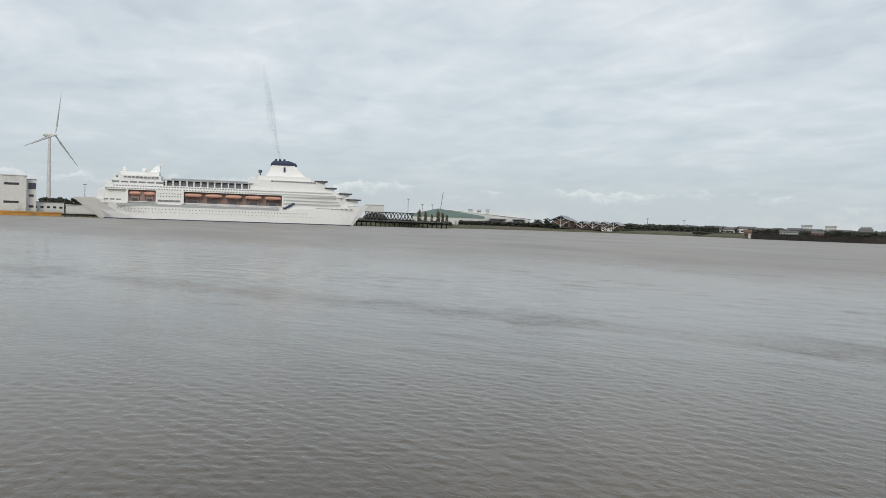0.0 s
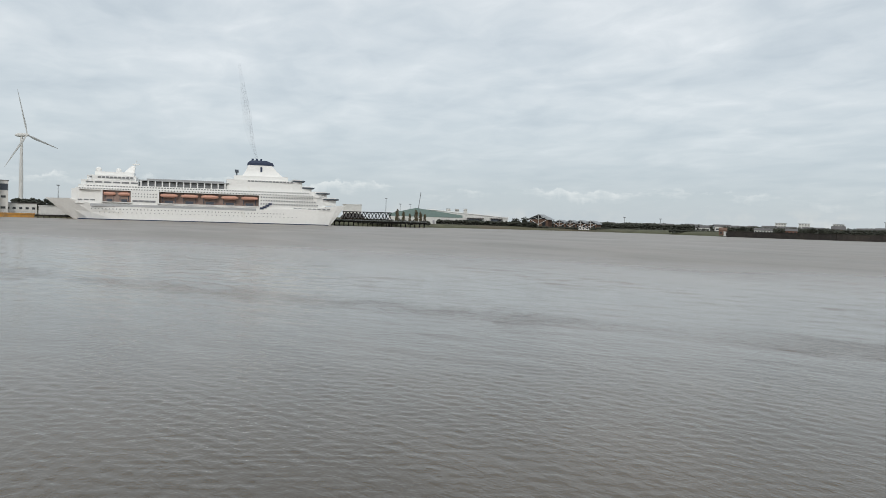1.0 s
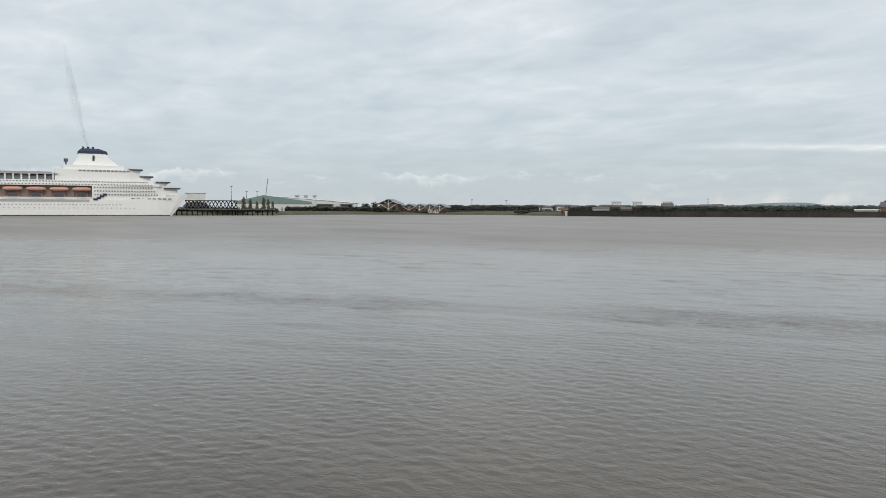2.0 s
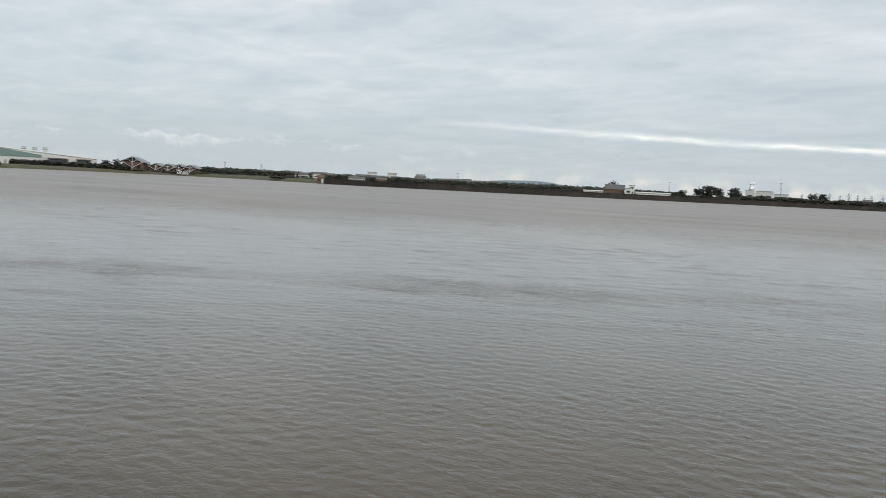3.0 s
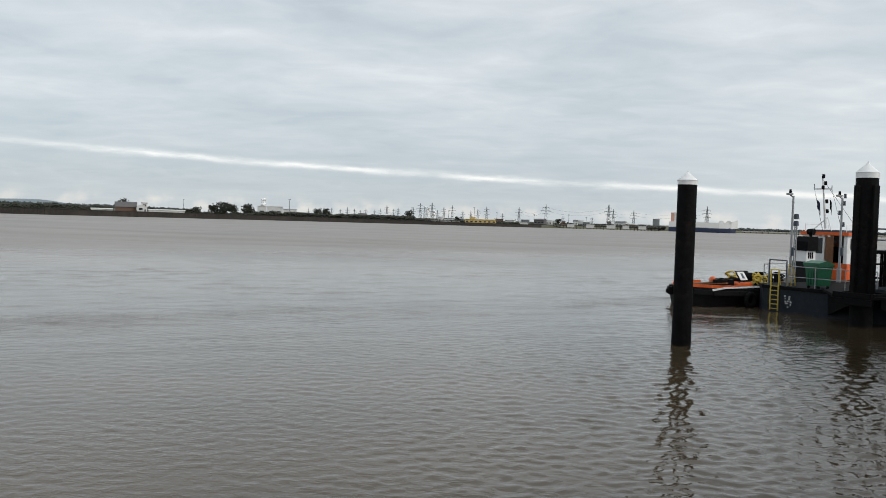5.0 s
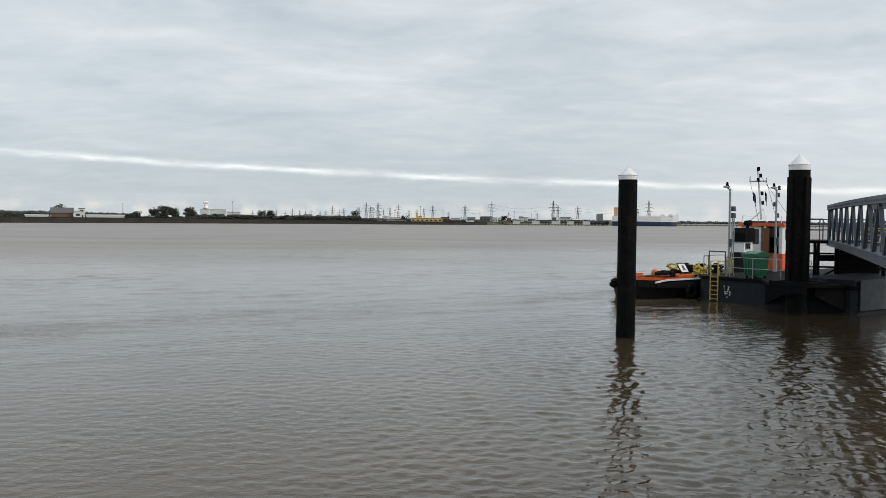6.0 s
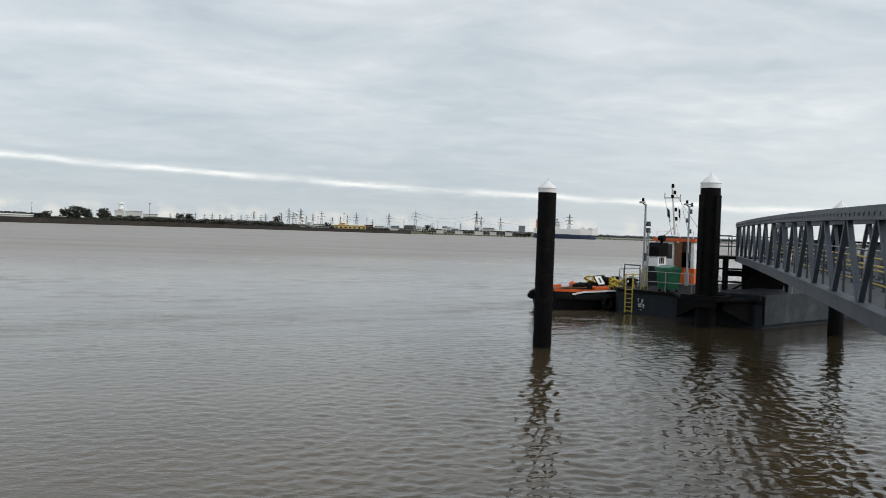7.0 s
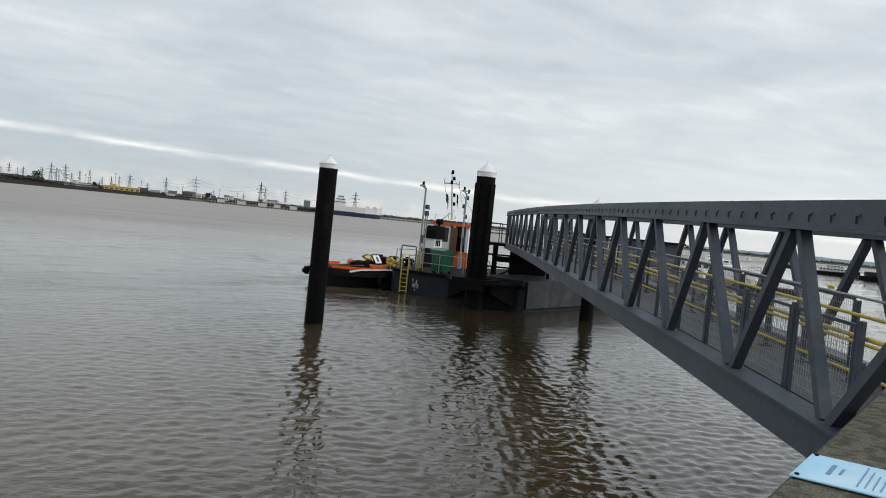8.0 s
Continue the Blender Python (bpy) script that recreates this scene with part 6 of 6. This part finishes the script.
PYL = pylon_source()
PYLONS = ((-14.2, 0.62, 2700), (-13.4, 0.66, 2700), (-11.5, 0.80, 2400), (-10.6, 0.62, 2700), (-9.2, 0.78, 2400), (-6.9, 0.95, 2100), (-6.1, 1.02, 2000), (-3.4, 0.80, 2300), (-0.6, 0.72, 2500), (3.6, 0.70, 2500), (5.6, 0.66, 2600),
          (-12.6, 0.72, 2600), (-12.0, 0.66, 2700), (-11.0, 0.70, 2600), (-10.22, 0.74, 2500), (-9.6, 0.68, 2600), (-8.75, 1.02, 1900), (-8.28, 0.80, 2300), (-7.96, 0.86, 2200), (-7.3, 0.70, 2500),
          (-6.4, 1.28, 1700), (-5.58, 1.30, 1650), (-5.9, 0.85, 2300), (-5.2, 0.80, 2300), (-4.74, 1.02, 1950), (-4.15, 1.16, 1800), (-2.84, 0.85, 2100), (-2.36, 0.97, 2000), (-1.73, 1.14, 1800), (0.54, 1.18, 1800), (2.41, 1.44, 1650), (6.71, 1.54, 1750), (7.03, 1.23, 2050), (8.4, 1.18, 2200), (13.19, 1.57, 2150))
for i, (az, el, d) in enumerate(PYLONS):
    s = (high(el, d) - 3.5) / 50
    copy_thing(PYL, facing(az, d, 3.5, (i * 37) % 60 - 30) @ Matrix.Diagonal((s, s, s, 1)))
for o in (*PYL.children, PYL):
    bpy.data.objects.remove(o)

spans = empty("power_line", pose(0, 0, 0), "thin sagging power lines between pylons", "cable")
for a, b in (((0.54, 1.18, 1800), (2.41, 1.44, 1650)), ((2.41, 1.44, 1650), (6.71, 1.54, 1750)), ((6.71, 1.54, 1750), (8.4, 1.18, 2200)), ((8.4, 1.18, 2200), (13.19, 1.57, 2150))):
    for k in (0.70, 0.86):
        p, q = (polar(z[0], z[2], 3.5 + (high(z[1], z[2]) - 3.5) * k) for z in (a, b))
        bm = bmesh.new()
        pts = [p.lerp(q, i / 10) - Vector((0, 0, 10 * 4 * (i / 10) * (1 - i / 10))) for i in range(11)]
        for u, v in zip(pts, pts[1:]):
            tube(bm, u, v, 0.13, n=4)
        part("wire", bm, M_PYLON, spans)


def mast(az, el, d, r=0.5, head=True):
    h = high(el, d) - 3
    t = empty("lighting_mast", facing(az, d, 3), "slim grey lighting mast on the far bank", "mast", "lighting masts")
    bm = bmesh.new()
    tube(bm, (0, 0, 0), (0, 0, h), r, r * 0.5, 8)
    part("pole", bm, M_PYLON, t)
    if head:
        bm = bmesh.new()
        box(bm, (0, 0, h), (3.2, 1.2, 0.8))
        part("lamp_head", bm, M_PYLON, t)


for az, el, d in ((-15.5, 1.20, 1150), (-7.0, 0.9, 1500), (-4.4, 0.75, 1500), (-2.6, 1.05, 1500), (-1.0, 0.75, 1500), (1.6, 0.7, 1600), (4.0, 0.75, 1700), (5.2, 0.6, 1700), (-69.6, 1.65, 1050), (-68.6, 1.3, 1050), (-67.9, 1.3, 1050), (-90.9, 1.75, 900), (-37.0, 0.85, 1200), (-50.6, 0.75, 1100), (-53.0, 0.8, 1100), (11.05, 1.0, 1900), (-20.6, 0.75, 1500), (-22.5, 0.95, 1700)):
    mast(az, el, d)
t = empty("crane", facing(-67.45, 1100, 4), "slim crane jib rising behind the warehouse", "crane")
bm = bmesh.new()
beam(bm, (0, 0, 0), (5.5, 0, high(2.2, 1100) - 4), 0.9, 0.9)
part("jib", bm, M_PYLON, t)
bm = bmesh.new()
box(bm, (0, 0, 3), (5, 4, 6))
part("cab", bm, M_PYLON, t)

landing_stage(1.0, 10.2, 1230, high(0.03, 1230), M_SEAWALL, "long dark jetty on piles with pale sheds", M_SEAWALL, 40)
for az, w in ((0.9, 0.55), (4.15, 0.5), (5.5, 0.55), (6.9, 0.6), (7.9, 0.45), (9.0, 0.5)):
    building(az - w / 2, az + w / 2, 1222, high(0.10, 1222), 5, M_SHED, M_SHED, "pale jetty hut over a dark dolphin", "jetty_hut", "hut", 0, 0, 1, 2.0, group="jetty huts")
landing_stage(15.4, 30.0, 1750, 4.2, M_SEAWALL, "far low jetty with pale blocks along it", M_SHED, 40)


def roro_ship():
    d = 1450
    t = empty("cargo_ship", facing(12.9, d), "white and navy roll-on cargo ship at the far jetty", "ship")
    f = lambda az: d * math.tan(radians(az - 12.9))
    z = lambda el: high(el, d)
    x0, x1 = f(10.75), f(15.15)
    bm = bmesh.new()
    loft(bm, [hull_ring(x, b, -1, s, 0.95) for x, b, s in ((x0, 20, z(0.14)), (x0 + 8, 22, z(0.14)), (x1 - 30, 22, z(0.14)), (x1 - 12, 14, z(0.15)), (x1 - 3, 3, z(0.18)))])
    part("hull", bm, M_NAVY, t, "navy blue lower hull")
    bm = bmesh.new()
    slab = lambda x, b, lo, hi: [(x, -b / 2, lo), (x, b / 2, lo), (x, b / 2, hi), (x, -b / 2, hi)]
    loft(bm, [slab(x, b, z(0.12), s) for x, b, s in ((x0, 20.4, z(0.50)), (x1 - 30, 22.4, z(0.50)), (x1 - 10, 13, z(0.55)), (x1, 2, z(0.72)))])
    part("upper_hull", bm, M_SHIP, t, "white upper hull")
    for a, b, lo, hi in ((11.7, 12.55, 0.5, 0.82), (11.9, 12.5, 0.82, 1.02), (12.0, 12.4, 1.02, 1.22)):
        bm = bmesh.new()
        box(bm, ((f(a) + f(b)) / 2, 0, (z(lo) + z(hi)) / 2), (f(b) - f(a), 18, z(hi) - z(lo)))
        part("superstructure", bm, M_SHIP, t)
        bm = bmesh.new()
        box(bm, ((f(a) + f(b)) / 2, 0, z(hi) - 1.6), (f(b) - f(a) + 0.2, 18.2, 1.1))
        part("window_band", bm, M_GLASS, t)
    bm = bmesh.new()
    box(bm, (f(11.05), 0, z(0.75)), (f(11.2) - f(10.85), 10, z(1.1) - z(0.4)))
    part("funnel", bm, mat("pink_paint", (0.62, 0.36, 0.27), 0.6, 0, 0.15, 0.3, 0.0), t, "pale orange funnel house")
    bm = bmesh.new()
    box(bm, (f(11.25), 0, z(0.72)), (8, 10, z(1.2) - z(0.35)))
    part("vent_house", bm, M_SHIP, t)
    bm = bmesh.new()
    for a, b in ((13.9, 14.3), (14.4, 14.8)):
        loft(bm, [[(f(a), y, z(0.52)), (f(b), y, z(0.52)), (f(b) - 3, y, z(0.64)), (f(a) + 3, y, z(0.64))] for y in (-8, 8)])
    part("deck_gear", bm, M_SHIP, t)


roro_ship()


# ---- trees ----
def tree_source(seed, wide, leaf=M_LEAF):
    t = empty("tree", pose(0, 0, -300), "dark leafy tree on the far bank", "tree", "trees on the far bank")
    r = random.Random(seed)
    bm = bmesh.new()
    tube(bm, (0, 0, 0), (0.05, 0, 4.0), 0.38, 0.24, 8)
    for i in range(7):
        a = i * 2.4
        L = r.uniform(2.0, 3.6)
        b = Vector((0, 0, r.uniform(2.4, 4.0)))
        tube(bm, b, b + Vector((math.cos(a) * L * wide, math.sin(a) * L * wide, L * 0.9)), 0.16, 0.05, 5)
    part("trunk", bm, M_BARK, t)
    bm = bmesh.new()
    lobes = [(Vector((r.uniform(-2.6, 2.6) * wide, r.uniform(-2.2, 2.2) * wide, r.uniform(2.2, 7.6))), r.uniform(1.3, 2.4)) for _ in range(11)]
    for c, rad in lobes:
        for _ in range(34):
            v = Vector((r.gauss(0, 1), r.gauss(0, 1), r.gauss(0, 0.8))).normalized() * rad * r.uniform(0.55, 1.08)
            s = r.uniform(0.22, 0.5)
            m = Matrix.Translation(c + v) @ Euler((r.uniform(0, 6), r.uniform(0, 6), r.uniform(0, 6))).to_matrix().to_4x4() @ Matrix.Diagonal((s, s * 0.8, s * 0.45, 1))
            bmesh.ops.create_cube(bm, size=1.6, matrix=m)
    part("crown", bm, leaf, t)
    return t


TREES = [tree_source(1, 1.0), tree_source(2, 1.25), tree_source(3, 0.8)]
POPLAR = tree_source(5, 0.28, M_LEAF_DRY)
SPOTS = [(-26.25, 820, 0.86), (-21.6, 900, 0.52), (-20.6, 910, 0.70), (-20.2, 915, 0.84), (-19.8, 905, 0.90), (-19.4, 912, 0.80), (-19.1, 920, 0.55), (-18.4, 930, 0.84), (-18.15, 935, 0.66),
         (-59.9, 990, 0.62), (-60.4, 1000, 0.55), (-54.3, 960, 0.40), (-13.6, 1120, 0.62), (-13.2, 1125, 0.70), (-12.9, 1130, 0.55), (-7.2, 1300, 0.72), (-3.7, 1250, 0.42), (3.3, 1400, 0.48), (-45.3, 800, 0.40), (-41.2, 800, 0.42), (-40.6, 802, 0.38),
         (-64.6, 985, 0.32), (-63.9, 985, 0.28), (-62.4, 985, 0.34), (-61.5, 985, 0.30), (-36.5, 790, 0.36), (-34.0, 790, 0.30), (-31.0, 800, 0.33)]
for i, (az, d, el) in enumerate(SPOTS):
    s = (high(el, d) - 3.2) / 9.4
    copy_thing(TREES[i % 3], facing(az, d, 3.2, i * 50) @ Matrix.Diagonal((s * 1.1, s * 1.1, s, 1)))
for i, az in enumerate((-68.8, -68.35, -67.9, -67.45, -67.15, -66.85)):
    s = (high(1.05 - 0.16 * (i % 3), 830) - 3) / 9.4
    copy_thing(POPLAR, facing(az, 830, 3, i * 40) @ Matrix.Diagonal((s * 0.52, s * 0.52, s, 1)))
for src in (*TREES, POPLAR):
    for o in (*src.children, src):
        bpy.data.objects.remove(o)


def woods(name, label, spans_, seed, material):
    """A belt of trees too far to count: thousands of leaf clumps on short stems."""
    r = random.Random(seed)
    vs, fs = [], []
    for az0, az1, d0, d1, el0, el1, n in spans_:
        for _ in range(n):
            az, d = r.uniform(az0, az1), r.uniform(d0, d1)
            swell = 0.5 + 0.5 * noise.noise((az * 1.6, d * 0.004, seed))
            fine = 0.5 + 0.5 * noise.noise((az * 7.0, d * 0.01, seed + 9))
            top = high(el0 + (el1 - el0) * (0.65 * swell + 0.35 * fine), d)
            z = 3 + (top - 3) * r.random() ** 0.6
            c = polar(az, d, z)
            s = r.uniform(0.8, 2.2) * d / 900
            b = len(vs)
            for k in range(6):
                off = Vector(((1, 0, 0), (-1, 0, 0), (0, 1, 0), (0, -1, 0), (0, 0, 0.75), (0, 0, -0.75))[k]) * s * r.uniform(0.6, 1.2)
                vs.append(c + off)
            fs += [(b + i, b + j, b + k) for i, j, k in ((0, 2, 4), (2, 1, 4), (1, 3, 4), (3, 0, 4), (2, 0, 5), (1, 2, 5), (3, 1, 5), (0, 3, 5))]
    me = bpy.data.meshes.new(name)
    me.from_pydata(vs, [], fs)
    me.materials.append(material)
    return tagged(new(name, me), label, "trees", kind="stuff")


woods("tree_belt", "dark belt of bushes and trees along the far bank", (
    (-66, -58, 988, 1012, -0.12, 0.10, 550), (-58, -55.2, 1003, 1012, -0.12, 0.05, 190), (-55.2, -50, 990, 1012, -0.12, 0.10, 360), (-73.5, -66.5, 765, 800, -0.05, 0.28, 900), (-50, -46.6, 880, 900, -0.1, 0.12, 300),
    (-66, -59, 985, 1020, 0.08, 0.40, 1300), (-54.6, -46.6, 1060, 1300, 0.18, 0.52, 4600), (-59.5, -54.6, 1050, 1100, 0.2, 0.45, 500), (-46.5, -33, 820, 1100, 0.14, 0.44, 6000), (-33, -26.9, 900, 1300, 0.14, 0.42, 3200),
    (-24.9, -21.6, 1000, 1200, 0.15, 0.42, 1100), (-23.2, -21.8, 900, 940, 0.1, 0.4, 300), (-21.6, -18.0, 900, 960, 0.02, 0.2, 500), (-18.2, -11.8, 1100, 1145, 0.08, 0.40, 1700), (-12, -6.8, 1200, 1400, 0.10, 0.42, 2300), (-93.5, -90.2, 840, 900, 0.5, 1.0, 800), (-6.8, 0.5, 1180, 1300, -0.04, 0.20, 1500), (0.5, 10.5, 1450, 1650, 0.0, 0.22, 1500)), 3, M_LEAF)
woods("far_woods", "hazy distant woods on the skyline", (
    (-60, -40, 1500, 2100, 0.25, 0.45, 1500), (-40, -26, 1800, 2400, 0.25, 0.50, 1600), (15, 30, 2400, 2800, 0.05, 0.22, 1300), (28, 60, 2700, 3000, 0.02, 0.16, 1500)), 5, M_LEAF_HAZE)


def hills():
    bm = bmesh.new()
    top, foot = [], []
    # blue-grey carries the haze of distance over the hills
    M = mat("hazy_hill", (0.21, 0.255, 0.28), 0.95, 0, 0.2, 0.01, 0.0)
    for az0, az1, d, e in ((-37.0, -27.5, 4200, 0.62), (-58, -44, 4300, 0.42), (28, 75, 3600, 0.40)):
        top, foot, back = [], [], []
        for i in range(61):
            az = az0 + (az1 - az0) * i / 60
            u = math.sin(math.pi * i / 60) ** 0.6
            el = e * u * (0.85 + 0.25 * noise.noise((az * 0.35, e, 1.5)))
            top.append(bm.verts.new(polar(az, d, max(2, high(el, d)))))
            foot.append(bm.verts.new(polar(az, d - 500, 0)))
            back.append(bm.verts.new(polar(az, d + 300, 0)))
        for i in range(60):
            bm.faces.new((foot[i], foot[i + 1], top[i + 1], top[i]))
            bm.faces.new((top[i], top[i + 1], back[i + 1], back[i]))
    return tagged(part("hills", bm, M), "low blue-grey hills on the horizon", "hills", kind="structure")


hills()


# ---- what moves ----
def motions():
    walk(ROTOR, [(s, ROTOR.matrix_basis @ pose(0, 0, 0, 0, 10 - 28 * s, 0)) for s in (0, 2, 4, 6, 8)])
    walk(WATER, [(s, pose(0.25 * s, 0.18 * s, 0)) for s in (0, 8)])
    base = SMOKE.matrix_basis.copy()
    walk(SMOKE, [(s, base @ pose(-0.15 * s, 0, 0.1 * s)) for s in (0, 8)])


motions()
